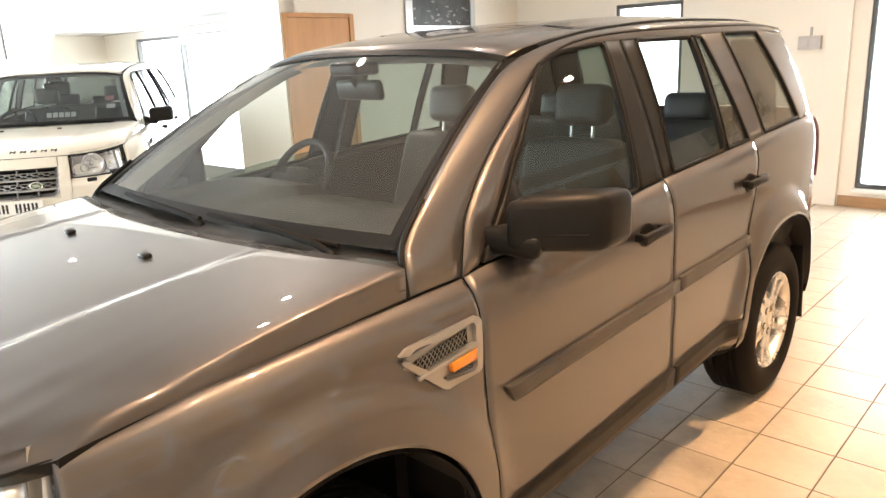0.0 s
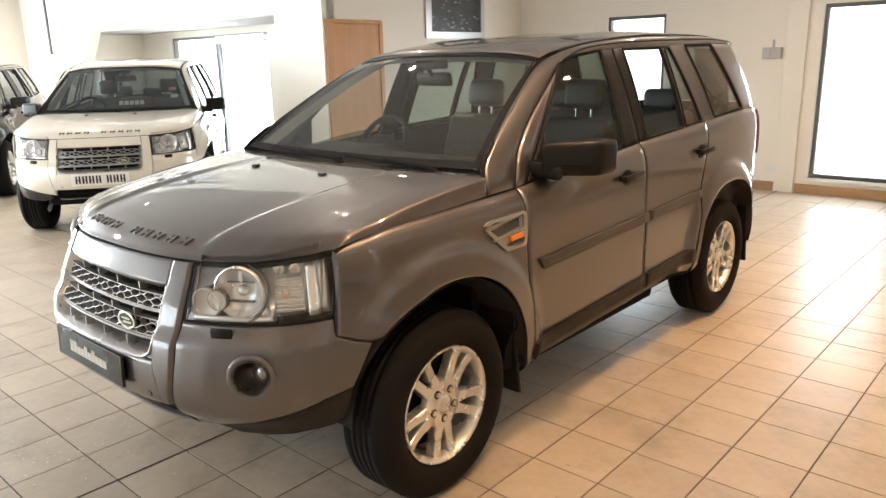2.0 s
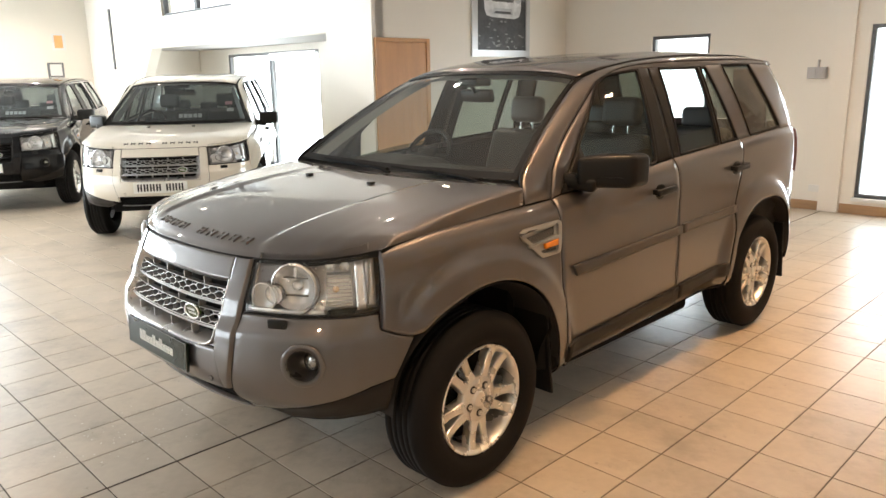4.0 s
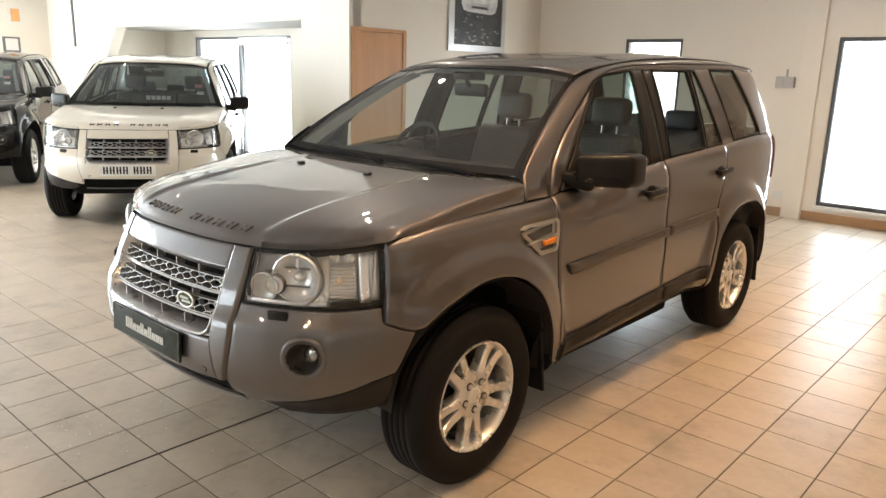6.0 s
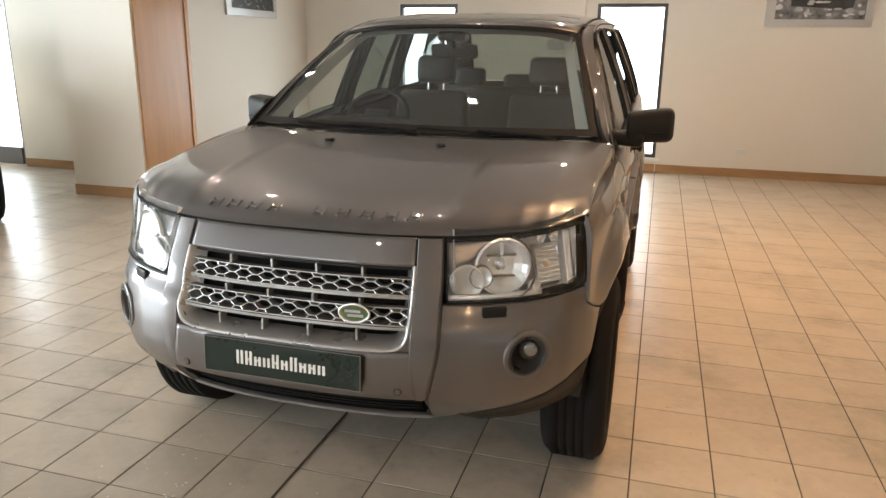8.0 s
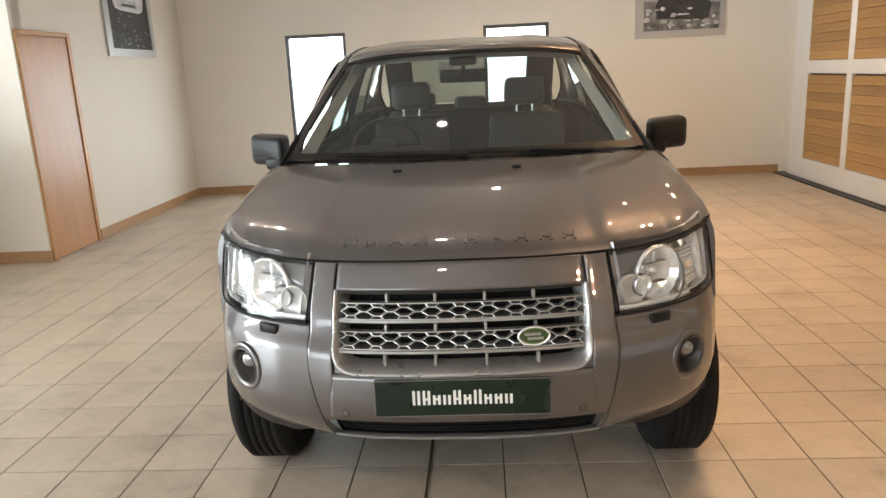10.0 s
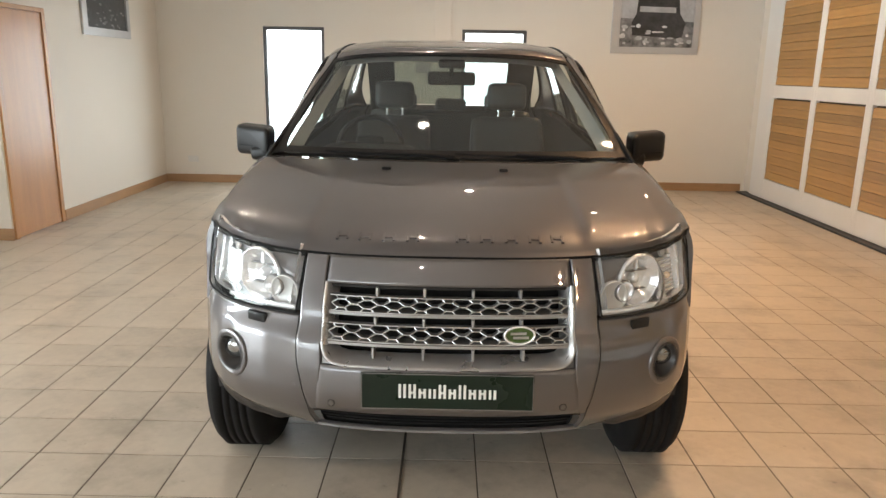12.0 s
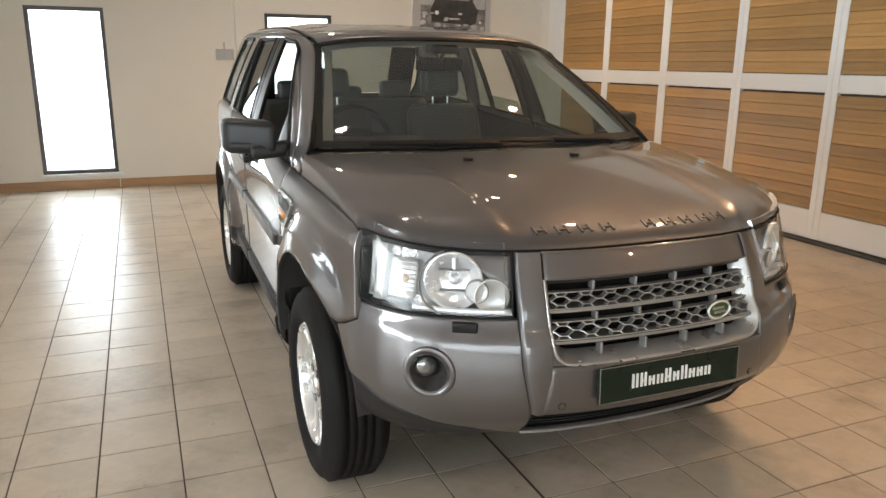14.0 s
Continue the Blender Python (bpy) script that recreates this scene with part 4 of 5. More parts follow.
        # headlamp
        hl = obj("headlamp", None, car, "clear headlamp with chrome reflectors")
        hlow = [(S(0.478), 0.802), (S(0.62), 0.802), (S(0.76), 0.803), (SY(-0.50), 0.806), (SY(-0.462), 0.812)]
        hup = [(a * S_CORNER, LIP_Z(a) - 0.0045) for a in np.linspace(S(0.478) / S_CORNER, 1.0, 12)]
        g = nose_panel("lens_cover", hlow, hup, M_LENS, hl, nu=26, nv=8, side=sd, out=0.002, fold=0)
        g.visible_shadow = False
        nose_panel("housing", hlow, hup, M_CHROME, hl, nu=20, nv=6, side=sd, out=-0.080, fold=-0.080)
        edge = resample(hlow + hup[::-1], 60)
        tube("lamp_seal", [nose(sd * a, b, 0.002) for a, b in edge], 0.0034, M_SEAL, hl, cyclic=True)
        nose_panel("lamp_bezel", [(S(0.482), 0.875), (S(0.545), 0.905), (S(0.60), 0.955)], [(S(0.482), 0.972), (S(0.545), 0.974), (S(0.62), 0.978)], M_LAMPGREY, hl, nu=12, nv=5, side=sd, out=-0.010, fold=0.03)
        nose_panel("lamp_bezel", [(S(0.482), 0.806), (S(0.60), 0.806), (S(0.74), 0.808)], [(S(0.482), 0.822), (S(0.60), 0.822), (S(0.74), 0.824)], M_CHROME, hl, nu=12, nv=3, side=sd, out=-0.010, fold=0.03)
        mm = facing(sd * S(0.642), 0.893, -0.016)
        ds = dish("reflector", mm, 0.084, 0.038, M_CHROME, hl, "round faceted chrome reflector", seg=18, smooth=False)
        annulus("reflector_rim", mm, ((0.0875, -0.010), (0.0875, 0.001), (0.086, 0.0015), (0.0835, -0.004)), M_CHROME, ds)
        for dz, hw in ((0.030, 0.046), (-0.034, 0.044)):
            part("reflector_step", turned(box(-hw, hw, dz - 0.002, dz + 0.002, -0.030, -0.014, bev=0.001), mm), M_LAMPGREY, ds)
        obj("bulb_cap", mesh_of("bulb_cap", *lathe_dome(mm @ Matrix.Translation((0, 0, -0.036)), 0.020, 0.026), M_CHROME, True), ds)
        part("bulb_clip", turned(box(-0.006, 0.006, 0.022, 0.074, -0.026, -0.016, bev=0.003), mm), M_CHROME, ds)
        mm = facing(sd * S(0.535), 0.856, -0.014)
        sl = dish("side_light", mm, 0.049, 0.010, M_FROST, hl, "frosted round side light", seg=36)
        annulus("side_light_rim", mm, ((0.051, -0.012), (0.051, 0.001), (0.050, 0.0015), (0.048, -0.002)), M_CHROME, sl)
        mm = facing(sd * S(0.577), 0.868, -0.010)
        annulus("projector_ring", mm, ((0.035, -0.020), (0.035, 0.001), (0.0335, 0.0015), (0.032, -0.006)), M_LAMPGREY, sl)
        dish("projector", mm @ Matrix.Translation((0, 0, -0.001)), 0.032, 0.012, M_CHROME, sl, seg=12, smooth=False)
        rim = [nose(sd * (S(0.655) + 0.095 * math.sin(a)), 0.893 + 0.088 * math.cos(a), -0.008) for a in np.linspace(0.25, 2.9, 16)]
        tube("lamp_divider", rim, 0.0035, M_LAMPGREY, hl)
        nose_panel("marker_panel", [(SY(-0.622), 0.828), (SY(-0.540), 0.828)], [(SY(-0.622), 0.945), (SY(-0.540), 0.947)], M_FROST, hl, "ribbed pale indicator panel", nu=8, nv=4, side=sd, out=-0.034, fold=0.01)
        for k in range(9):
            s1, s2 = sorted((sd * SY(-0.618), sd * SY(-0.543)))
            nose_bar("lens_rib", s1, s2, 0.836 + 0.0125 * k, 0.0016, 0.008, -0.028, M_CHROME, hl, n=5)
        obj("indicator_bulb", mesh_of("indicator_bulb", *lathe_dome(facing(sd * SY(-0.590), 0.888, -0.034), 0.012, 0.018), M_PALEAMBER, True), hl, "pale amber indicator bulb")
        for ya in (-0.605, -0.560):
            dish("facet", facing(sd * SY(ya), 0.968, -0.022), 0.019, 0.014, M_CHROME, hl, seg=6, smooth=False)
        dish("facet", facing(sd * SY(-0.640), 0.832, -0.020), 0.022, 0.016, M_CHROME, hl, seg=6, smooth=False)
        for q in range(2):
            ya = -0.528 + q * 0.036
            nose_panel("reflector_strip", [(SY(ya), 0.815), (SY(ya + 0.034), 0.815)], [(SY(ya), 0.985 + 0.006 * q), (SY(ya + 0.034), 0.988 + 0.006 * q)], M_CHROME, hl, nu=4, nv=8, side=sd, out=-0.020 - 0.016 * (q % 2), fold=0.03)
    # lower intake
    it = nose_panel("lower_intake", [(-S(0.425), 0.418), (S(0.425), 0.418)], [(-S(0.405), 0.522), (S(0.405), 0.522)], M_INNER, car, "black lower air intake", nu=30, nv=4, out=-0.05, fold=-0.02)
    for z in (0.440, 0.460, 0.480, 0.500):
        nose_bar("intake_slat", -S(0.41), S(0.41), z, 0.003, 0.02, -0.030, M_INNER, it)
    nose_bar("bumper_lip", -S(0.436), S(0.436), 0.410, 0.0055, 0.022, 0.0, M_CLADL, car, "grey lower bumper lip")
    # ---- flanks
    for sd in (1, -1):
        sp = lambda n, lo, up, mat=paint, lab="", par=car, **k: side_panel(n, lo, up, sd, mat, par, lab, **k)
        af = [p for p in fa if not (p[0] < 0 and p[1] < 0.695)]
        wing = sp("front_wing", [(-0.459, 0.744), (-0.40, 0.714), (-0.345, 0.695), *af, (0.500, 0.335), (0.544, 0.335)], [(-0.438, 1.018), (-0.40, 1.024), (-0.2, 1.051), (0.15, 1.069), (0.32, 1.075), (0.514, 1.081)], lab="body-coloured front wing", nu=90, nv=22)
        fd = sp("front_door", [(0.549, 0.318), (1.606, 0.362)], [(0.519, 1.082), (0.60, 1.092), (1.0, 1.122), (1.551, 1.168)], lab="painted front door", nu=36, nv=22)
        rd = sp("rear_door", [(1.611, 0.362), (2.160, 0.388)], [(1.556, 1.170), (2.0, 1.195), (2.368, 1.216)], lab="painted rear door", nu=30, nv=22)
        qp = sp("rear_wing", [(2.165, 0.36), *[p for p in ra if p[1] > 0.40 or p[0] < WHEELBASE], (3.12, 0.60), (3.50, 0.62)], [(2.373, 1.216), (2.7, 1.232), (3.0, 1.244), (3.46, 1.248)], lab="painted rear wing", nu=90, nv=22)
        sp("rear_bumper_side", [(3.165, 0.34), (3.50, 0.38)], [(3.135, 0.592), (3.50, 0.612)], lab="painted rear bumper end", nu=12, nv=8)
        sp("door_shut", [(0.42, 0.32), (2.22, 0.34)], [(0.42, 1.06), (2.42, 1.19)], mat=M_INNER, out=-0.026, fold=0, nu=24, nv=8)
        ys = np.linspace(0.50, 2.17, 20)
        zt = lambda y: 0.335 + (y - 0.50) * 0.034
        sheet("sill", [[(sd * (side_x(y, zt(y)) - a), y, zt(y) - b) for y in ys] for a, b in ((0.006, 0.0), (0.020, 0.025), (0.060, 0.062), (0.120, 0.085))], paint, car, "painted door sill turned under", fold=0)
        for n2, y0, y1, par in (("rubbing_strip", 0.60, 1.604, fd), ("rubbing_strip", 1.616, 2.27, rd)):
            zl = lambda y: 0.728 + (y - 0.6) * 0.036
            sp(n2, [(y0 + (0.03 if y0 < 1 else 0), zl(y0)), (y1, zl(y1))], [(y0, zl(y0) + 0.050), (y1, zl(y1) + 0.044)], mat=M_STRIP, lab="dark taupe rubbing strip", par=par, nu=16, nv=5, out=0.013, fold=0.02)
        for n2, y0, y1, par in (("lower_moulding", 0.552, 1.604, fd), ("lower_moulding", 1.616, 2.165, rd)):
            zl = lambda y: 0.345 + (y - 0.55) * 0.050
            sp(n2, [(y0, zl(y0) - 0.006), (y1, zl(y1) - 0.006)], [(y0, zl(y0) + 0.072), (y1, zl(y1) + 0.070)], mat=M_CLAD, lab="dark lower door moulding", par=par, nu=16, nv=5, out=0.014, fold=0.022)
        # door handles
        for y, z, par in ((1.368, 1.025, fd), (2.255, 1.060, rd)):
            x = side_x(y, z)
            ob = part("handle_recess", turned(cyl(0.046, 0.004, 28), pose(sd * (x + 0.002), y - 0.01, z - 0.004, 0, 90, 0) @ Matrix.Diagonal((0.85, 1, 1, 1))), M_BLACK, par)
            bm = rounded(-0.011, 0.011, -0.095, 0.095, -0.017, 0.017, 0.010, 3)
            part("handle", turned(bm, pose(sd * (x + 0.030), y + 0.01, z, 2.5)), M_BLACK, par, "black door handle", smooth=True)
            for dy in (-0.07, 0.085):
                part("handle_foot", turned(rounded(-0.018, 0.018, -0.012, 0.012, -0.013, 0.013, 0.004, 2), pose(sd * (x + 0.014), y + dy, z)), M_BLACK, par)
        # wing vent with side repeater
        vent = obj("wing_vent", None, wing, "silver side vent with an amber repeater lamp")
        outl = [(0.236, 0.984), (0.262, 0.996), (0.498, 1.002), (0.512, 0.992), (0.510, 0.868), (0.496, 0.858), (0.385, 0.856), (0.366, 0.862), (0.238, 0.966)]
        P3 = lambda y, z, o: (sd * (side_x(y, z) + o), y, z)
        pts = resample(outl + [outl[0]], 60)[:-1]
        c0 = pts.mean(0)
        v, f = [], []
        for y, z in pts:
            d = c0 - (y, z)
            k = 0.020 / (np.linalg.norm(d) + 1e-6)
            yi, zi = y + d[0] * k * 1.3, z + d[1] * k * 0.9
            v += [P3(y, z, 0.0), P3(y, z, 0.010), P3(yi, zi, 0.012), P3(yi, zi, -0.012)]
        for k in range(60):
            for i in range(3):
                q = (k * 4 + i, k * 4 + i + 1, ((k + 1) % 60) * 4 + i + 1, ((k + 1) % 60) * 4 + i)
                f.append(q if sd < 0 else q[::-1])
        obj("vent_frame", mesh_of("vent_frame", v, f, M_SILVER), vent)
        sp("vent_backing", [(0.25, 0.950), (0.38, 0.868), (0.50, 0.868)], [(0.25, 0.972), (0.40, 0.985), (0.50, 0.990)], mat=M_SILVER, par=vent, nu=12, nv=4, out=0.001, fold=0)
        for lo2, up2, n2 in (([(0.272, 0.942), (0.305, 0.926), (0.462, 0.944)], [(0.276, 0.958), (0.360, 0.968), (0.462, 0.980)], 15), ([(0.372, 0.873), (0.478, 0.876)], [(0.366, 0.886), (0.478, 0.892)], 9)):
            sp("vent_opening", lo2, up2, mat=M_INNER, par=vent, nu=12, nv=4, out=0.0035, fold=0)
            lo2, up2 = resample(lo2, n2), resample(up2, n2)
            for k in range(n2 - 2):
                for a, b in ((lo2[k], up2[k + 2]), (lo2[k + 2], up2[k])):
                    tube("vent_mesh", [P3(*a, 0.005), P3(*((a + b) / 2), 0.0055), P3(*b, 0.005)], 0.0013, M_GREYFR, vent, res=0)
        sp("vent_blade", [(0.285, 0.912), (0.497, 0.926)], [(0.282, 0.921), (0.497, 0.941)], mat=M_SILVER, par=vent, nu=8, nv=2, out=0.012, fold=0.012)
        sp("repeater_lamp", [(0.398, 0.893), (0.485, 0.897)], [(0.392, 0.917), (0.485, 0.925)], mat=M_AMBER, par=vent, lab="amber repeater lamp", nu=8, nv=5, out=0.013, fold=0.012)
        # glazing and pillars
        for n2, lo, up, mt, par in (
                ("side_window", [(0.64, 1.118), (1.0, 1.13), (1.385, 1.163)], [(0.645, 1.128), (0.80, 1.300), (0.95, 1.446), (1.075, 1.566), (1.18, 1.601), (1.465, 1.628)], M_SIDEGLASS, fd),
                ("side_window", [(1.64, 1.183), (2.085, 1.205)], [(1.68, 1.632), (2.105, 1.637)], M_SIDEGLASS, rd),
                ("quarter_window", [(2.118, 1.207), (2.335, 1.218)], [(2.142, 1.637), (2.205, 1.638)], M_REARGLASS, rd),
                ("rear_side_window", [(2.515, 1.230), (3.0, 1.254)], [(2.418, 1.650), (2.80, 1.656)], M_REARGLASS, car)):
            wound = show and n2 == "side_window" and ((par == rd and sd > 0) or (par == fd and sd < 0))
            drop = 0.20 if par == rd else 0.06
            pane = [(y, z * drop + (1.172 + (y - 1.4) * 0.07) * (1 - drop)) for y, z in resample(up, 24)] if wound else up
            w2 = sp(n2, lo, pane, mat=mt, par=par, nu=24, nv=10, out=-0.010, fold=0, lab="side window wound down" if wound else "")
            w2.visible_shadow = False
            lo2, up2 = resample(lo, 24), resample(up, 24)
            loop = [*lo2, *up2[::-1]]
            tube("window_seal", [(sd * (side_x(y, z) - 0.004), y, z) for y, z in resample(loop + [loop[0]], 90)[:-1]], 0.009, M_SEAL, w2, cyclic=True, res=1)
        sp("mirror_sail", [(0.600, 1.100), (0.83, 1.115)], [(0.612, 1.118), (0.70, 1.210), (0.79, 1.292)], mat=M_BLACK, par=fd, nu=8, nv=6, out=0.004)
        sp("door_pillar", [(1.388, 1.160), (1.552, 1.171)], [(1.470, 1.634), (1.572, 1.634)], mat=M_BLACK, par=fd, nu=6, nv=10, out=0.0, lab="black window pillar")
        sp("door_pillar", [(1.560, 1.172), (1.636, 1.178)], [(1.578, 1.634), (1.676, 1.636)], mat=M_BLACK, par=rd, nu=6, nv=10, out=0.0, lab="black window pillar")
        sp("window_divider", [(2.086, 1.203), (2.117, 1.205)], [(2.106, 1.638), (2.141, 1.638)], mat=M_BLACK, par=rd, nu=4, nv=10, out=0.0)
        sp("rear_pillar", [(2.338, 1.212), (2.512, 1.222)], [(2.208, 1.650), (2.416, 1.655)], lab="painted rear pillar", nu=8, nv=14)
        sp("tail_pillar", [(3.003, 1.242), (3.43, 1.246)], [(2.803, 1.660), (3.16, 1.652)], lab="painted tail pillar", nu=10, nv=14)
        # windscreen pillar from its foot on the wing, and the rail along the roof
        nP = 18
        A = resample([(0.852, 0.333, 1.082), (0.840, 0.337, 1.13), (0.802, 0.362, 1.188), (0.760, 0.505, 1.290), (0.714, 0.660, 1.388), (0.664, 0.850, 1.498), (0.613, 1.045, 1.602)], nP)
        B = resample([(0.852, 0.512, 1.086), (0.830, 0.545, 1.16), (0.803, 0.590, 1.244), (0.758, 0.745, 1.361), (0.714, 0.95, 1.484), (0.672, 1.12, 1.592)], nP)
        C = resample([(side_x(y, z), y, z) for y, z in ((0.585, 1.098), (0.600, 1.118), (0.632, 1.150), (0.745, 1.265), (0.945, 1.453), (1.085, 1.575), (1.15, 1.603))], nP)
        ys = np.linspace(1.16, 3.2, 20)
        outer_z = curve((1.04, 1.582), (1.12, 1.606), (1.25, 1.622), (1.6, 1.638), (2.2, 1.646), (2.9, 1.664), (3.2, 1.654))
        A2 = np.array([(inner_x(y) + 0.006, y, inner_z(y)) for y in ys])
        C2 = np.array([(side_x(y + 0.02, outer_z(y)), y + 0.02, outer_z(y)) for y in ys])
        B2 = A2 * 0.36 + C2 * 0.64
        B2[:, 0] += 0.012
        B2[:, 2] += 0.012
        A, B, C = np.vstack([A, A2]), np.vstack([B, B2]), np.vstack([C, C2])
        for L in (A, B, C):
            for _ in range(6):
                L[4:-1] = (L[3:-2] + 2 * L[4:-1] + L[5:]) / 4

        def strip(P, Q, n, bulge):
            out = []
            for t in np.linspace(0, 1, n):
                w = 4 * t * (1 - t) * bulge
                out.append([(sd * (p[0] * (1 - t) + q[0] * t + w), p[1] * (1 - t) + q[1] * t, p[2] * (1 - t) + q[2] * t + w) for p, q in zip(P, Q)])
            return out
        rows = strip(A, B, 7, 0.004)
        cr = sheet("cant_rail", rows, paint, car, "painted windscreen pillar and roof rail", flip=sd > 0, fold=0.02, fold_dir=(-sd * 0.7, 0, -0.7))
        sheet("door_frame", strip(B + (0, 0.006, -0.004), C, 4, 0.001), paint, car, "painted door window frame", flip=sd > 0, fold=0.02, fold_dir=(-sd * 0.8, 0, -0.6))
        edge2 = resample(screen_edge[sd], nP - 3)
        inner = resample([(sd * a, b, d) for a, b, d in A[2:nP]], nP - 3)
        sheet("pillar_seal", [[tuple(p * (1 - t) + q * t + (0, -0.002, -0.004)) for p, q in zip(inner, edge2)] for t in (0.02, 0.5, 1.05)], M_SEAL, cr, fold=0)
        tube("door_seam", [(sd * (p[0] - 0.004), p[1] + 0.003, p[2] - 0.004) for p in B], 0.0055, M_SEAL, cr, res=1)
        tube("pillar_seam", [(sd * (p[0] - 0.001), p[1] - 0.003, p[2]) for p in A[:6]], 0.0075, M_SEAL, cr, res=1)
        tube("roof_seam", [(sd * p[0], p[1], p[2] + 0.001) for p in A[nP:]], 0.007, M_SEAL, cr, res=1)
        part("corner_seal", box(min(sd * 0.775, sd * 0.826), max(sd * 0.775, sd * 0.826), 0.300, 0.385, 1.05, 1.105), M_SEAL, car)
        part("pillar_foot", box(min(sd * 0.70, sd * 0.835), max(sd * 0.70, sd * 0.832), 0.27, 0.55, 0.90, 1.085), M_INNER, car)
        sheet("pillar_trim", [[(sd * (p[0] - 0.050 - 0.055 * t * (1 - 0.4 * k / nP)), p[1] + 0.030 + 0.03 * t, p[2] - 0.012 - 0.020 * t) for k, p in enumerate(A[2:nP])] for t in (0.0, 0.5, 1.0)], M_PALETRIM, car, "pale grey pillar trim", fold=0)
        part("tail_trim", turned(box(-0.11, 0.11, -0.012, 0.012, -0.24, 0.22, bev=0.01), pose(sd * 0.56, 3.20, 1.42, 18, 0, sd * 8)), M_TRIM, car)
        sheet("pillar_trim", [[(x - sd * 0.035, y + 0.02, z - 0.02) for x, y, z in r[6:]] for r in (rows[1], rows[3], rows[5])], M_PALETRIM, car, fold=0)
        # mirror
        bm = rounded(0, 0.205, -0.075, 0.075, -0.075, 0.070, 0.032, 4)
        for v in bm.verts:
            k = v.co.x / 0.205
            v.co.y += 0.13 * k - (0.03 * (1 - k) if v.co.y < 0 else 0)
            v.co.z = v.co.z * (0.92 + 0.08 * k) + (0.006 if v.co.z > 0 else 0)
        bm = turned(bm, Matrix.Translation((0.887, 0.735, 1.190)))
        if sd < 0:
            bmesh.ops.scale(bm, vec=(-1, 1, 1), verts=bm.verts)
            bmesh.ops.reverse_faces(bm, faces=bm.faces)
        mir = part("door_mirror", bm, M_BLACK if show or sd else paint, car, "black plastic door mirror", smooth=True)
        part("mirror_arm", turned(rounded(-0.10, 0.07, -0.055, 0.055, -0.034, 0.032, 0.022, 3), pose(sd * 0.885, 0.705, 1.140, 0, sd * 8, sd * 20)), M_BLACK, mir, smooth=True)
        part("mirror_glass", turned(rounded(-0.085, 0.085, -0.003, 0.003, -0.058, 0.055, 0.002, 1), pose(sd * 0.982, 0.890, 1.199, 0, 0, sd * 30)), M_CHROME, mir, "mirror glass")
        part("mirror_seam", turned(box(-0.09, 0.09, -0.004, 0.004, -0.002, 0.002), pose(sd * 0.985, 0.708, 1.165, 0, 0, sd * 32)), M_SEAL, mir)
        # tail lamp, mud flaps, arches
        sp("tail_lamp", [(3.30, 0.93), (3.49, 0.94)], [(3.28, 1.225), (3.47, 1.235)], mat=M_REDLENS, lab="red and clear tail lamp", nu=8, nv=10, out=0.012, fold=0.02)
        for cy in (0.025, WHEELBASE + 0.03):
            part("mud_flap", turned(rounded(-0.11, 0.11, -0.008, 0.008, -0.20, 0.20, 0.007, 2), pose(sd * 0.795, cy + 0.432, 0.40, 8)), M_BLACK, car, "black rubber mud flap")
            v, f = [], []
            ap = arch(cy, 0.458, 0.434) if cy > 1 else arch(cy, 0.444, 0.434, e=0.98)
            for y, z in ap:
                v += [(sd * (side_x(y, z) - 0.004), y, z), (sd * (side_x(y, z) - 0.03), y, z + 0.004), (sd * 0.50, y, z + 0.012)]
            for k in range(len(ap) - 1):
                for i in range(2):
                    q = (k * 3 + i, k * 3 + i + 1, k * 3 + i + 4, k * 3 + i + 3)
                    f.append(q if sd > 0 else q[::-1])
            obj("wheel_liner", mesh_of("wheel_liner", v, f, M_LINER, True), car, "black wheel arch liner")
            part("wheel_well", box(min(sd * 0.47, sd * 0.50), max(sd * 0.47, sd * 0.50), cy - 0.44, cy + 0.44, 0.42, 0.90), M_LINER, car)
        for cy in (0.0, WHEELBASE):
            make_wheel(car, cy, sd, RIDE if show else 0.0)
    # ---- tail, floor and cabin
    tail = [[(0.585 * u, 3.27 + 0.02 * (1 - u * u), 1.668 + 0.02 * (1 - u * u)) for u in xs], [(0.70 * u, 3.44 + 0.05 * (1 - u * u), 1.25) for u in xs]]
    g = sheet("rear_window", [[tuple(np.array(a) * (1 - t) + np.array(b) * t) for a, b in zip(*tail)] for t in np.linspace(0.08, 0.96, 6)], M_REARGLASS, car, "dark tinted rear window", flip=True, fold=0)
    g.visible_shadow = False
    sheet("tailgate", [[(0.74 * u, 3.47 + 0.06 * (1 - u * u), z) for u in xs] for z in (1.26, 1.0, 0.8, 0.62)], paint, car, "painted tailgate", flip=True, fold=0.02, fold_dir=(0, -1, 0))
    sheet("rear_bumper", [[(0.76 * u, 3.50 + 0.08 * (1 - u * u) + dy, z) for u in xs] for z, dy in ((0.615, 0.0), (0.5, 0.02), (0.36, 0.0))], paint, car, "painted rear bumper", flip=True, fold=0.02, fold_dir=(0, -1, 0))
    part("underbody", rounded(-0.60, 0.60, -0.45, 3.42, 0.30, 0.43, 0.03, 2), M_INNER, car, "black underbody")
    # added low box, stops daylight passing under the car and thinning its shadow
    part("underbody_light_block", rounded(-0.70, 0.70, 0.46, 2.16, 0.160, 0.34, 0.03, 2), M_INNER, car)
    part("bulkhead", box(-0.74, 0.74, 0.36, 0.40, 0.30, 1.13), M_INNER, car)
    part("engine_cover", box(-0.46, 0.46, -0.62, 0.36, 0.40, 0.90), M_INNER, car)
    part("cabin_floor", box(-0.80, 0.80, 0.40, 3.40, 0.40, 0.46), M_TRIM, car)
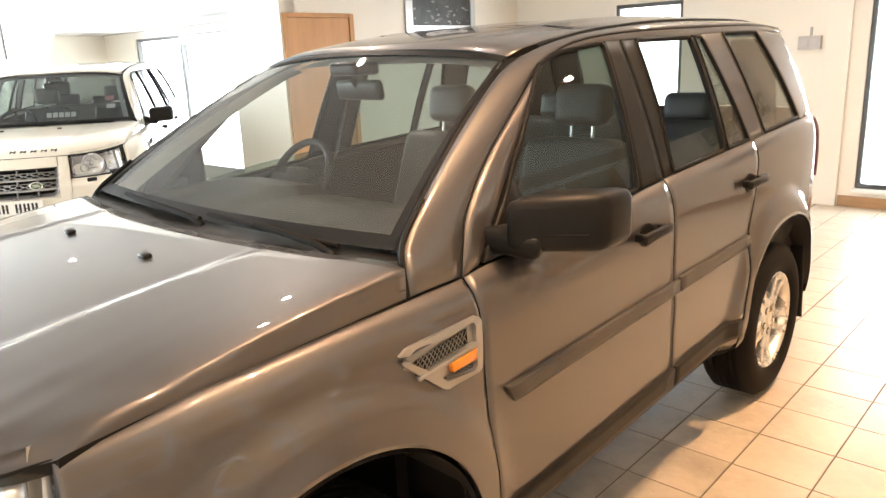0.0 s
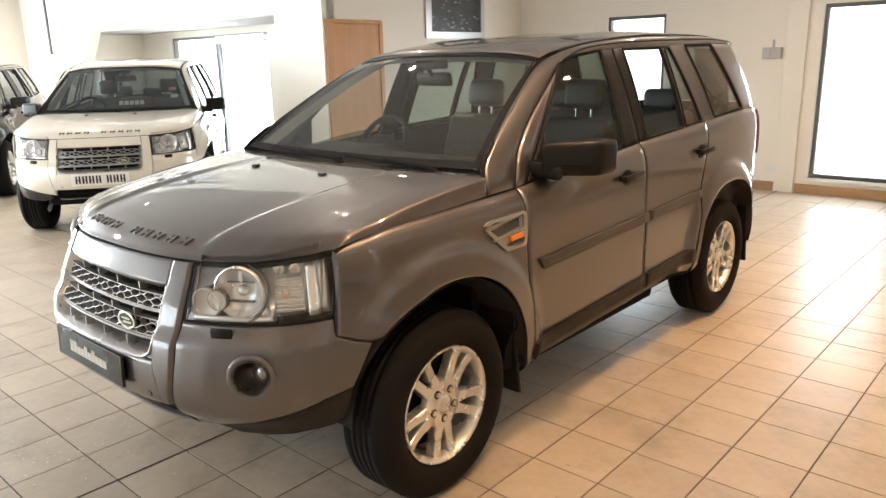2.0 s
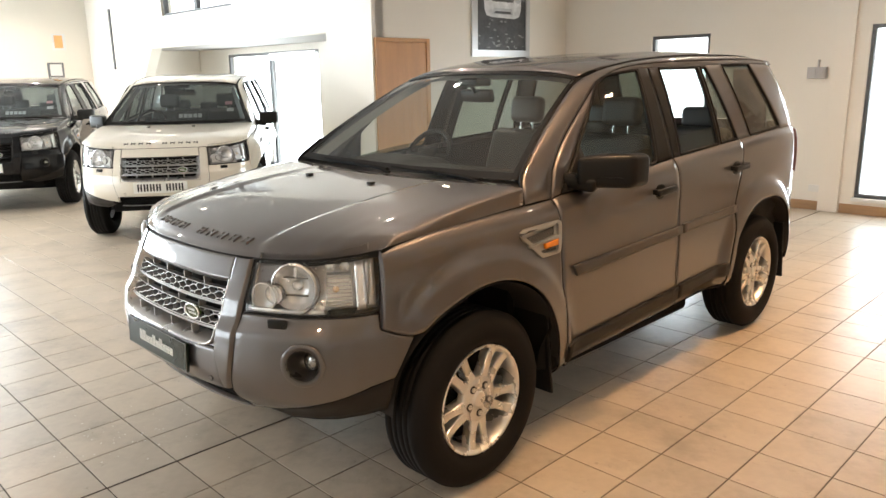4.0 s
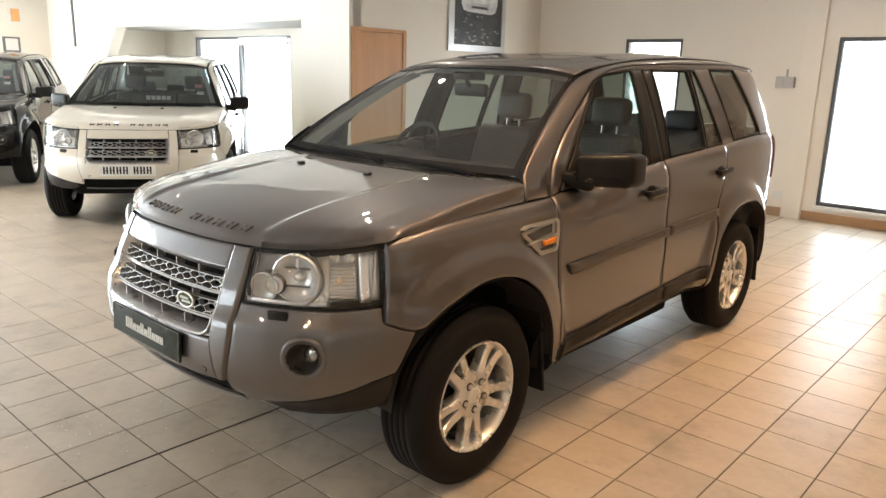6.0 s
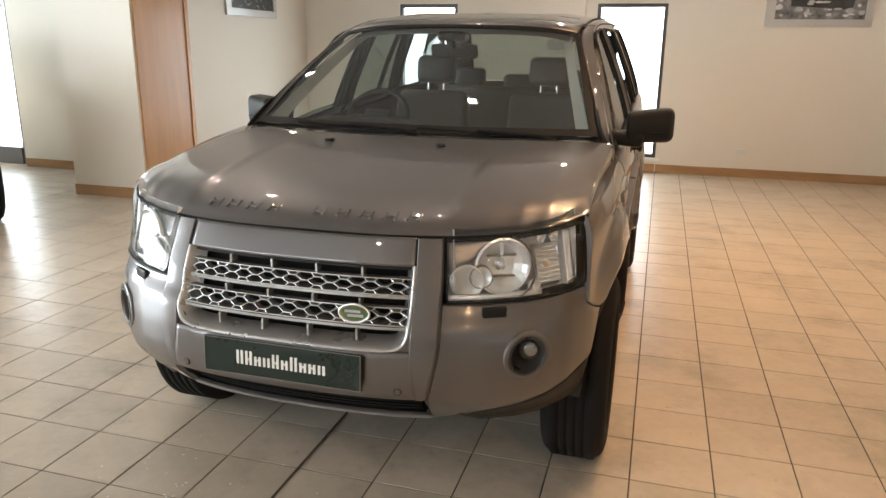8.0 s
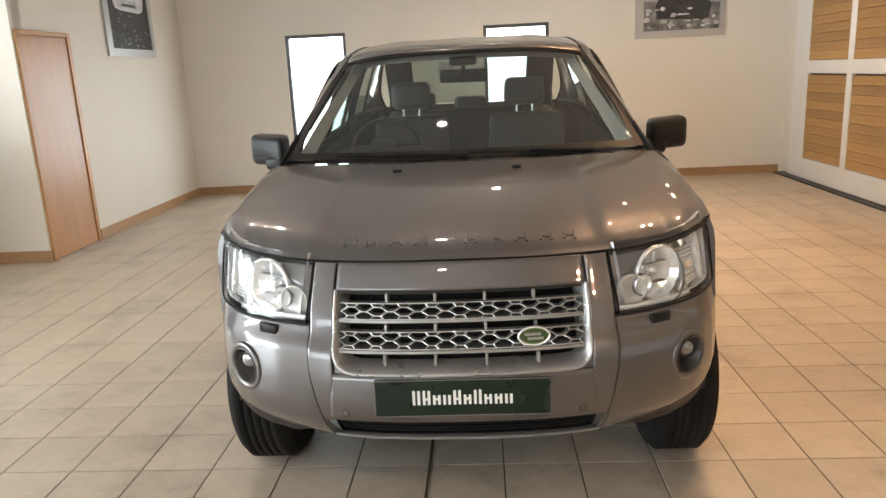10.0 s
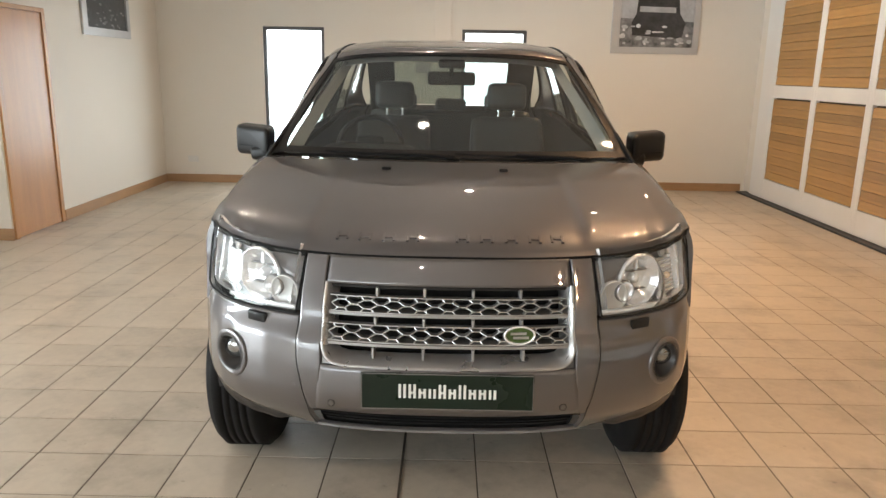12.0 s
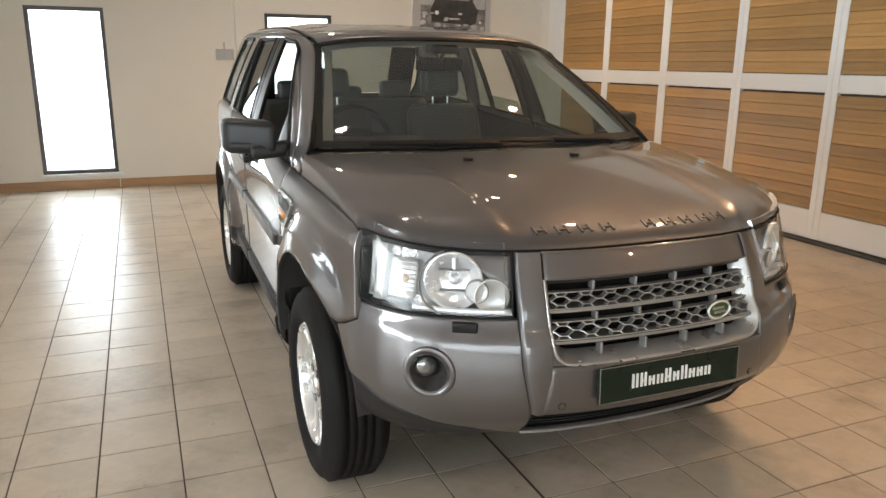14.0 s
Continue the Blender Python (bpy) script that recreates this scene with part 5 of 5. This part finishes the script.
    for sd in (1, -1):
        side_panel("door_trim", [(0.45, 0.42), (3.3, 0.42)], [(0.60, 1.10), (3.3, 1.22)], sd, M_TRIM, car, out=-0.07, nu=20, nv=6, fold=0)
    # dashboard
    dash = [(0.44, 1.118), (0.60, 1.145), (0.78, 1.150), (0.92, 1.13), (0.965, 1.08), (0.95, 0.98), (0.90, 0.90), (0.86, 0.70), (0.80, 0.46)]
    sheet("dashboard", [[(0.80 * u * (1 - 0.02 * k), y - 0.05 * (1 - u * u) * (1 if k < 3 else 0), z + (0.03 if 0.25 < -u < 0.8 and 2 <= k <= 3 else 0)) for u in np.linspace(-1, 1, 29)] for k, (y, z) in enumerate(dash)], M_TRIM, car, "charcoal dashboard", fold=0)
    st = obj("steering_wheel", None, car, "black steering wheel on the right-hand side")
    st.matrix_local = pose(-0.43, 1.0, 1.150, 58, 0, 0)
    ring("wheel_rim", Matrix.Identity(4), 0.168, 0.015, M_TRIM, st, seg=48)
    part("wheel_boss", rounded(-0.075, 0.075, -0.06, 0.05, -0.025, 0.03, 0.02, 3), M_TRIM, st, smooth=True)
    for a in (0, 180, 270):
        part("wheel_spoke", turned(rounded(0.06, 0.175, -0.02, 0.02, -0.008, 0.012, 0.007, 2), pose(0, 0, 0, 0, 0, a)), M_TRIM, st)
    make_seat(car, 0.36, 1.45)
    make_seat(car, -0.36, 1.45)
    bench = obj("rear_bench", None, car, "grey leather rear bench with headrests")
    part("cushion", rounded(-0.62, 0.62, 2.12, 2.62, 0.52, 0.72, 0.06), M_LEATHER, bench, smooth=True)
    part("backrest", turned(rounded(-0.62, 0.62, -0.07, 0.07, -0.32, 0.30, 0.055), pose(0, 2.72, 0.96, -16)), M_LEATHER, bench, smooth=True)
    for x in (-0.38, 0, 0.38):
        part("headrest", turned(rounded(-0.12, 0.12, -0.045, 0.045, -0.07, 0.07, 0.038), pose(x, 2.82, 1.31 if x else 1.27, -8)), M_LEATHER, bench, smooth=True)
    mr = part("interior_mirror", turned(rounded(-0.125, 0.125, -0.018, 0.018, -0.035, 0.035, 0.016, 3), pose(0.0, 0.98, 1.505, 12, 0, -6)), M_BLACK, car, "black interior mirror", smooth=True)
    tube("mirror_stem", [(0, 0.93, 1.565), (0, 0.96, 1.53), (0, 0.975, 1.51)], 0.012, M_BLACK, mr)
    part("sensor_box", rounded(-0.07, 0.07, 0.90, 1.02, 1.555, 1.60, 0.015, 2), M_BLACK, car, "dark sensor housing at the top of the windscreen")
    if not show:
        card = part("price_card", turned(box(-0.16, 0.16, -0.003, 0.003, -0.05, 0.05), pose(0.1, 0.60, 1.24, -30)), M_INK, car, "dark price card with white print")
        for k in range(5):
            part("card_bar", turned(box(-0.022, 0.022, -0.006, -0.0035, -0.025, 0.025), pose(0.1, 0.60, 1.24, -30) @ pose(-0.11 + 0.055 * k, 0, 0)), M_PAPER, card)
        for z, mt, n2 in ((0.50, M_PINK, "pink sticker"), (0.33, M_PAPER, "white sticker")):
            p0 = base(0.78) * (1 - z) + top(0.78) * z + Vector((0, 0.0, -0.012))
            part("windscreen_sticker", turned(box(-0.04, 0.04, -0.001, 0.001, -0.028, 0.028), Matrix.Translation(p0) @ pose(0, 0, 0, -50)), mt, car, n2)
    return car


def lathe_dome(m, r, h, seg=20):
    prof = [(r * math.cos(a), h * math.sin(a)) for a in np.linspace(0, math.pi / 2 - 0.02, 6)]
    v, f = [], []
    n = len(prof)
    for k in range(seg):
        a = 2 * math.pi * k / seg
        v += [m @ Vector((q * math.cos(a), q * math.sin(a), d)) for q, d in prof]
    for k in range(seg):
        for i in range(n - 1):
            a, b = k * n + i, ((k + 1) % seg) * n + i
            f.append((a, b, b + 1, a + 1))
    return v, f


def car_paint(name, colour, rough, metal, flake=0.0):
    m = material(name, colour, rough, metal=metal, vary=0.012, scale=1.5, fine=900, bump=flake, coat=1.0, spread=0.0, spec=0.25)
    b = m.node_tree.nodes["Principled BSDF"]
    b.inputs["Coat Roughness"].default_value = 0.012
    b.inputs["Coat IOR"].default_value = 1.7
    return m


M_TAUPE = car_paint("taupe_metallic_paint", (0.126, 0.1175, 0.1185), 0.42, 0.80, 0.0)
M_WHITEPAINT = car_paint("white_paint", (0.70, 0.66, 0.57), 0.4, 0.0)
M_BLACKPAINT = car_paint("black_paint", (0.004, 0.004, 0.005), 0.3, 0.0)
M_BLACKPAINT.node_tree.nodes["Principled BSDF"].inputs["Coat IOR"].default_value = 1.35
M_BLACKPAINT.node_tree.nodes["Principled BSDF"].inputs["Specular IOR Level"].default_value = 0.05
CARS = "estate cars in the showroom"
make_car("estate_car", "taupe metallic five-door estate car on the tiled floor", CARS, M_TAUPE, (0, 0, 0), 0, M_PLATEG, True)
make_car("estate_car", "white five-door estate car with a white plate", CARS, M_WHITEPAINT, (-5.15, 1.62, 0), 54.4, M_PLATEW, False, fogs=False)
make_car("estate_car", "black five-door estate car beside the white one", CARS, M_BLACKPAINT, (-8.65, 0.76, 0), 60.0, M_PLATEW, False, bars=M_BLACK)



# ---------------------------------------------------------------- timber sliding panels
M_TRACK = material("dark_floor_track", (0.05, 0.045, 0.04), 0.5, metal=0.3, vary=0.2)
PX = 4.10
slat_n, slat_h = 10, 0.101
sv = [(0.0, 0, 0), (-0.012, 0, 0.004), (-0.004, 0, 0.098), (0.0, 0, 0.101), (0.02, 0, 0.101), (0.02, 0, 0)]


def slat_mesh(length):
    v = [(x, y, z) for y in (0, length) for x, _, z in sv]
    f = [(i, (i + 1) % 6, (i + 1) % 6 + 6, i + 6) for i in range(6)] + [tuple(range(6))[::-1], tuple(range(6, 12))]
    return mesh_of("board", v, f, M_SLAT)


stiles = [6.60, 5.50, 4.37, 3.235, 2.125, 1.03, -0.07, -1.17, -2.27, -3.37, -4.47]
for k, (a, b) in enumerate(zip(stiles, stiles[1:])):
    y1, y0 = a - 0.062, b + 0.062
    pn = thing("sliding_panel", "white framed sliding panel clad with horizontal cedar boards", "panel", "sliding panels along the wall")
    top = a + (0.35 if k == 0 else 0.0)
    part("stile", box(PX, PX + 0.06, a - 0.062, top if k == 0 else a - 0.0006, 0.03, 2.58, bev=0.003), M_WHITE, pn)
    part("stile", box(PX, PX + 0.06, b + 0.0006, b + 0.062, 0.03, 2.58, bev=0.003), M_WHITE, pn)
    for z0, z1 in ((0.03, 0.285), (1.32, 1.472), (2.482, 2.58)):
        part("rail", box(PX + 0.001, PX + 0.059, y0, y1, z0, z1, bev=0.003), M_WHITE, pn)
    sm = slat_mesh(y1 - y0)
    for z0 in (0.289, 1.476):
        for i in range(slat_n):
            o = obj("board", sm, pn)
            o.location = (PX + 0.016 + random.uniform(-0.002, 0.002), y0, z0 + i * slat_h)
    part("backing_board", box(PX + 0.04, PX + 0.055, y0, y1, 0.285, 2.482), M_GROUT, pn)
tagged(part("trim_track", box(4.02, 4.30, -4.6, 7.2, 0.0, 0.022, bev=0.004), M_TRACK), "dark metal floor track under the panels", "trim", kind=ST)
tagged(part("trim_header", box(4.08, 4.378, -4.6, 7.279, 2.59, 2.81, bev=0.006), M_SKIRT), "brown timber beam above the panels", "trim", kind=ST)
tagged(part("wall_panel_infill", box(4.16, 4.378, 6.95, 7.279, 0.0, 2.59), M_WALL), "cream wall strip beside the panels", "wall", kind=ST)

# ---------------------------------------------------------------- pictures
M_PHOTO_D = material("dark_photo_print", (0.045, 0.045, 0.046), 0.4, vary=0.75, scale=5, fine=24, bump=0)
M_PHOTO_M = material("grey_photo_print", (0.20, 0.20, 0.20), 0.4, vary=0.85, scale=9, fine=30, bump=0)
M_PHOTO_L = material("pale_photo_print", (0.46, 0.47, 0.48), 0.4, vary=0.35, scale=4, fine=20, bump=0)
M_PHOTO_W = material("white_photo_print", (0.68, 0.68, 0.68), 0.4, vary=0.3, scale=8, fine=20, bump=0)


def flat(parent, pts, mat, depth, name="print_area"):
    """A flat shape of the print: pts are (across, up) in the picture's own plane."""
    bm = bmesh.new()
    bm.faces.new([bm.verts.new((x, depth, z)) for x, z in pts])
    return part(name, bm, mat, parent)


def picture(label, w, h, m):
    p = thing("framed_picture", label, "picture", "framed pictures on the walls")
    p.matrix_world = m
    bm = bmesh.new()
    fw = 0.11
    for a in ((0, w, 0, fw * 0.8), (0, w, h - fw * 0.8, h), (0, fw, fw * 0.8, h - fw * 0.8), (w - fw * 0.7, w, fw * 0.8, h - fw * 0.8)):
        add_box(bm, a[0], a[1], -0.028, 0.0, a[2], a[3], 0.003)
    part("frame", bm, M_ALU, p, "wide brushed silver frame")
    return p


def blob(cx, cz, rx, rz, n=18, rough=0.25):
    return [(cx + rx * math.cos(2 * math.pi * k / n) * random.uniform(1 - rough, 1), cz + rz * math.sin(2 * math.pi * k / n) * random.uniform(1 - rough, 1)) for k in range(n)]


# pale car on dark ground
p1 = picture("black-and-white photograph of a pale car in a silver frame", 1.19, 1.30, pose(-3.972, 5.20, 1.892, 0, 0, 90))
flat(p1, [(0.10, 0.08), (1.11, 0.08), (1.11, 1.22), (0.10, 1.22)], M_PHOTO_D, -0.012)
flat(p1, [(0.10, 0.78), (1.11, 0.74), (1.11, 1.22), (0.10, 1.22)], M_PHOTO_M, -0.014)
for k in range(34):
    flat(p1, blob(random.uniform(0.14, 1.06), random.uniform(0.10, 0.52), random.uniform(0.015, 0.06), random.uniform(0.008, 0.022), 9, 0.5), M_PHOTO_M, -0.0145 - 0.0001 * k)
body = [(0.25, 0.60), (0.29, 0.53), (0.40, 0.51), (0.86, 0.50), (0.96, 0.53), (1.00, 0.62), (1.00, 0.75), (0.95, 0.86), (0.83, 1.05), (0.74, 1.09), (0.48, 1.09), (0.40, 1.05), (0.29, 0.86), (0.24, 0.74)]
flat(p1, body, M_PHOTO_W, -0.019)
flat(p1, [(0.34, 0.87), (0.90, 0.87), (0.80, 1.03), (0.74, 1.05), (0.49, 1.05), (0.43, 1.03)], M_PHOTO_D, -0.020)
flat(p1, [(0.40, 0.71), (0.84, 0.71), (0.86, 0.76), (0.38, 0.76)], M_PHOTO_M, -0.020)
flat(p1, [(0.42, 0.72), (0.82, 0.72), (0.83, 0.735), (0.41, 0.735)], M_PHOTO_D, -0.021)
flat(p1, [(0.40, 0.55), (0.84, 0.55), (0.80, 0.63), (0.44, 0.63)], M_PHOTO_L, -0.020)
flat(p1, [(0.44, 0.56), (0.80, 0.56), (0.77, 0.59), (0.47, 0.59)], M_PHOTO_D, -0.021)
for x in (0.30, 0.93):
    flat(p1, blob(x, 0.735, 0.055, 0.028, rough=0.05), M_PHOTO_L, -0.020)
    flat(p1, blob(x, 0.52, 0.055, 0.085, rough=0.05), M_PHOTO_D, -0.0175)
# dark car on pale stones
p2 = picture("black-and-white photograph of a dark car on stones", 1.17, 1.30, pose(2.146, 7.282, 1.848))
flat(p2, [(0.10, 0.08), (1.09, 0.08), (1.09, 1.22), (0.10, 1.22)], M_PHOTO_L, -0.012)
flat(p2, [(0.10, 0.08), (1.09, 0.08), (1.09, 0.42), (0.10, 0.46)], M_PHOTO_M, -0.014)
flat(p2, [(0.28, 0.24), (0.94, 0.20), (0.98, 0.40), (0.90, 0.52), (0.86, 0.84), (0.78, 0.98), (0.42, 0.98), (0.34, 0.84), (0.32, 0.52), (0.26, 0.40)], M_PHOTO_D, -0.016)
flat(p2, [(0.36, 0.54), (0.84, 0.53), (0.84, 0.60), (0.36, 0.61)], M_PHOTO_L, -0.018)
flat(p2, [(0.42, 0.76), (0.80, 0.76), (0.75, 0.92), (0.46, 0.92)], M_PHOTO_M, -0.018)
for k in range(26):
    flat(p2, blob(random.uniform(0.14, 1.05), random.uniform(0.11, 0.30 if 0.3 < k / 26 < 0.7 else 0.38), random.uniform(0.02, 0.06), random.uniform(0.012, 0.035), 9), M_PHOTO_W if k % 2 else M_PHOTO_L, -0.0195 - 0.0002 * k)

# ---------------------------------------------------------------- wall fittings
M_GREYBOX = material("pale_grey_plastic", (0.46, 0.44, 0.43), 0.5, vary=0.05)
M_SOCKET = material("white_plastic", (0.74, 0.72, 0.68), 0.4, vary=0.03)
bx = thing("control_box", "small grey control box with two dials on the wall", "box")
part("case", box(-0.47, -0.26, 7.215, 7.281, 1.545, 1.675, bev=0.006), M_GREYBOX, bx)
for x in (-0.415, -0.315):
    part("dial_cover", box(x - 0.040, x + 0.040, 7.206, 7.2145, 1.565, 1.655, bev=0.006), M_GREYBOX, bx)
    part("dial", turned(cyl(0.020, 0.006, 20), pose(x, 7.204, 1.612, 90)), M_GREYBOX, bx)
part("cable_stub", box(-0.375, -0.355, 7.255, 7.281, 1.675, 1.76, bev=0.004), M_GREYBOX, bx)
for x, z in ((-3.58, 0.325), (2.06, 0.32), (-0.28, 0.26)):
    so = thing("wall_socket", "white plastic double socket low on the wall", "socket", "wall sockets")
    part("face_plate", box(x - 0.072, x + 0.072, 7.270, 7.281, z - 0.042, z + 0.042, bev=0.003), M_SOCKET, so)
    for dx in (-0.035, 0.035):
        part("switch", box(x + dx - 0.008, x + dx + 0.008, 7.266, 7.2695, z + 0.01, z + 0.028), M_SOCKET, so)
M_ORANGE = material("orange_print", (0.80, 0.42, 0.16), 0.5, vary=0.1)
po = thing("wall_poster", "small orange and white poster on the far wall", "poster")
part("sheet", box(-12.598, -12.590, 2.86, 3.10, 2.26, 2.56), M_PAPER, po)
part("print_block", box(-12.5895, -12.587, 2.90, 3.05, 2.30, 2.53), M_ORANGE, po)
nb = thing("notice_board", "dark framed notice board on the far wall", "board")
part("frame", box(-12.598, -12.57, 2.72, 3.01, 1.76, 2.03, bev=0.006), M_GREYFR, nb)
part("sheet", box(-12.569, -12.566, 2.76, 2.97, 1.79, 2.0), M_PAPER, nb)
tagged(part("trim_joint", box(-11.47, -11.40, 3.52, 3.54, 1.88, 2.95), M_FRAME), "dark vertical strip on the wall", "trim", kind=ST)

# ---------------------------------------------------------------- ceiling downlights, two of them added as fill
M_BULB = glow("warm_lamp_disc", (1.0, 0.86, 0.66), 30.0)
AMBER = (1.0, 0.64, 0.35)
for x, y, watts, aim, angle, tone in (
        # (-2.4, -2.6) is an added fill to brighten the floor, no fitting known there
        (-2.4, -2.6, 40, None, 150, WARM), (-2.2, 1.9, 105, None, 150, WARM), (-0.25, 0.85, 22, None, 150, WARM), (-0.4, -4.3, 128, None, 150, WARM), (0.25, 5.0, 140, None, 150, WARM),
        # (2.25, 0.35) is an added fill aimed at the front wing
        (3.0, -4.6, 120, (1.1, -0.7, 0.7), 110, AMBER), (1.42, 0.95, 160, None, 110, (1.0, 0.60, 0.31)), (2.25, 0.35, 115, (0.8, -0.55, 0.8), 66, AMBER), (1.65, 3.3, 240, None, 105, (1.0, 0.59, 0.29)), (2.75, 5.0, 85, None, 150, AMBER),
        (-5.6, -1.6, 210, None, 150, WARM), (-8.4, -1.6, 150, None, 150, WARM), (-10.8, 1.9, 320, None, 150, WARM), (-7.6, 2.2, 80, None, 150, WARM)):
    dl = thing("ceiling_downlight", "small round recessed ceiling downlight, two of them added fill", "downlight", "ceiling downlights", at=(x, y, CEIL))
    v, f = lathe([(0.07, -0.0), (0.07, -0.010), (0.052, -0.012), (0.045, -0.002)], 24)
    me = mesh_of("bezel", [(a, b, c) for c, a, b in v], f, M_WHITE, True)
    obj("bezel", me, dl)
    part("lamp_disc", turned(cyl(0.044, 0.004, 20), pose(0, 0, -0.006)), M_BULB, dl, "glowing lamp disc")
    spot_lamp("downlight_and_fill_lamp", (x, y, CEIL - 0.02), aim or (x, y, 0), watts, angle, 1.0, 0.04, tone)

# paper flecks and grit on the tiles in front of the car
M_FLECK = material("pale_grit", (0.75, 0.73, 0.69), 0.6, vary=0.15)
bm = bmesh.new()
for k in range(70):
    cx, cy = random.gauss(-0.60, 0.20), random.gauss(-0.84, 0.16)
    r, a0 = random.uniform(0.0015, 0.0055), random.uniform(0, 6)
    ring_v = [bm.verts.new((cx + r * random.uniform(0.6, 1.3) * math.cos(a0 + q * 1.2566), cy + r * random.uniform(0.6, 1.3) * math.sin(a0 + q * 1.2566), 0.0012 + 0.0004 * random.random())) for q in range(5)]
    tip = bm.verts.new((cx, cy, 0.0025))
    for q in range(5):
        bm.faces.new((ring_v[q], ring_v[(q + 1) % 5], tip))
tagged(part("grit", bm, M_FLECK), "scattered pale flecks of grit on the floor tiles", "grit", kind="stuff")


# ---------------------------------------------------------------- tiled floor
PITCH, TX, TY, TZ = 0.302, -0.176, 0.100, 0.010
floor = tagged(part("floor", box(-12.8, 4.6, -8.7, 7.53, -0.12, -TZ + 0.007), M_GROUT), "square beige ceramic floor tiles with dark joints", "floor", kind=ST)
h = PITCH / 2 - 0.0028
c = 0.0009
tile_v = [(-h, -h, -TZ), (h, -h, -TZ), (h, h, -TZ), (-h, h, -TZ), (-h, -h, -c), (h, -h, -c), (h, h, -c), (-h, h, -c),
          (-h + c, -h + c, 0), (h - c, -h + c, 0), (h - c, h - c, 0), (-h + c, h - c, 0)]
tile_f = [(0, 1, 5, 4), (1, 2, 6, 5), (2, 3, 7, 6), (3, 0, 4, 7), (4, 5, 9, 8), (5, 6, 10, 9), (6, 7, 11, 10), (7, 4, 8, 11), (8, 9, 10, 11)]
tile_mesh = mesh_of("tile", tile_v, tile_f, M_TILE)
rest_v, rest_f = [], []
cells = []
for i in range(-42, 16):
    for j in range(-29, 25):
        x, y = TX + (i + 0.5) * PITCH, TY + (j + 0.5) * PITCH
        if -12.7 < x < 4.5 and -8.6 < y < 7.4:
            near = math.hypot(x - 0.3, y + 0.6)
            cells.append((near, x, y))
cells.sort()
for k, (near, x, y) in enumerate(cells):
    dz = random.uniform(-0.0005, 0.0005)
    if k < 300:
        o = obj("tile", tile_mesh, floor)
        o.location = (x, y, dz)
    else:
        b0 = len(rest_v)
        rest_v += [(x + a, y + b, cc + dz) for a, b, cc in tile_v]
        rest_f += [tuple(q + b0 for q in f) for f in tile_f]
tagged(obj("far_tiles", mesh_of("far_tiles", rest_v, rest_f, M_TILE), floor), kind="stuff")
tagged(part("trim_movement_joint", box(TX - 0.005, TX + 0.005, -8.6, 7.26, -0.004, 0.0016), M_GROUT), "dark movement joint between the floor tiles", "trim", kind=ST)
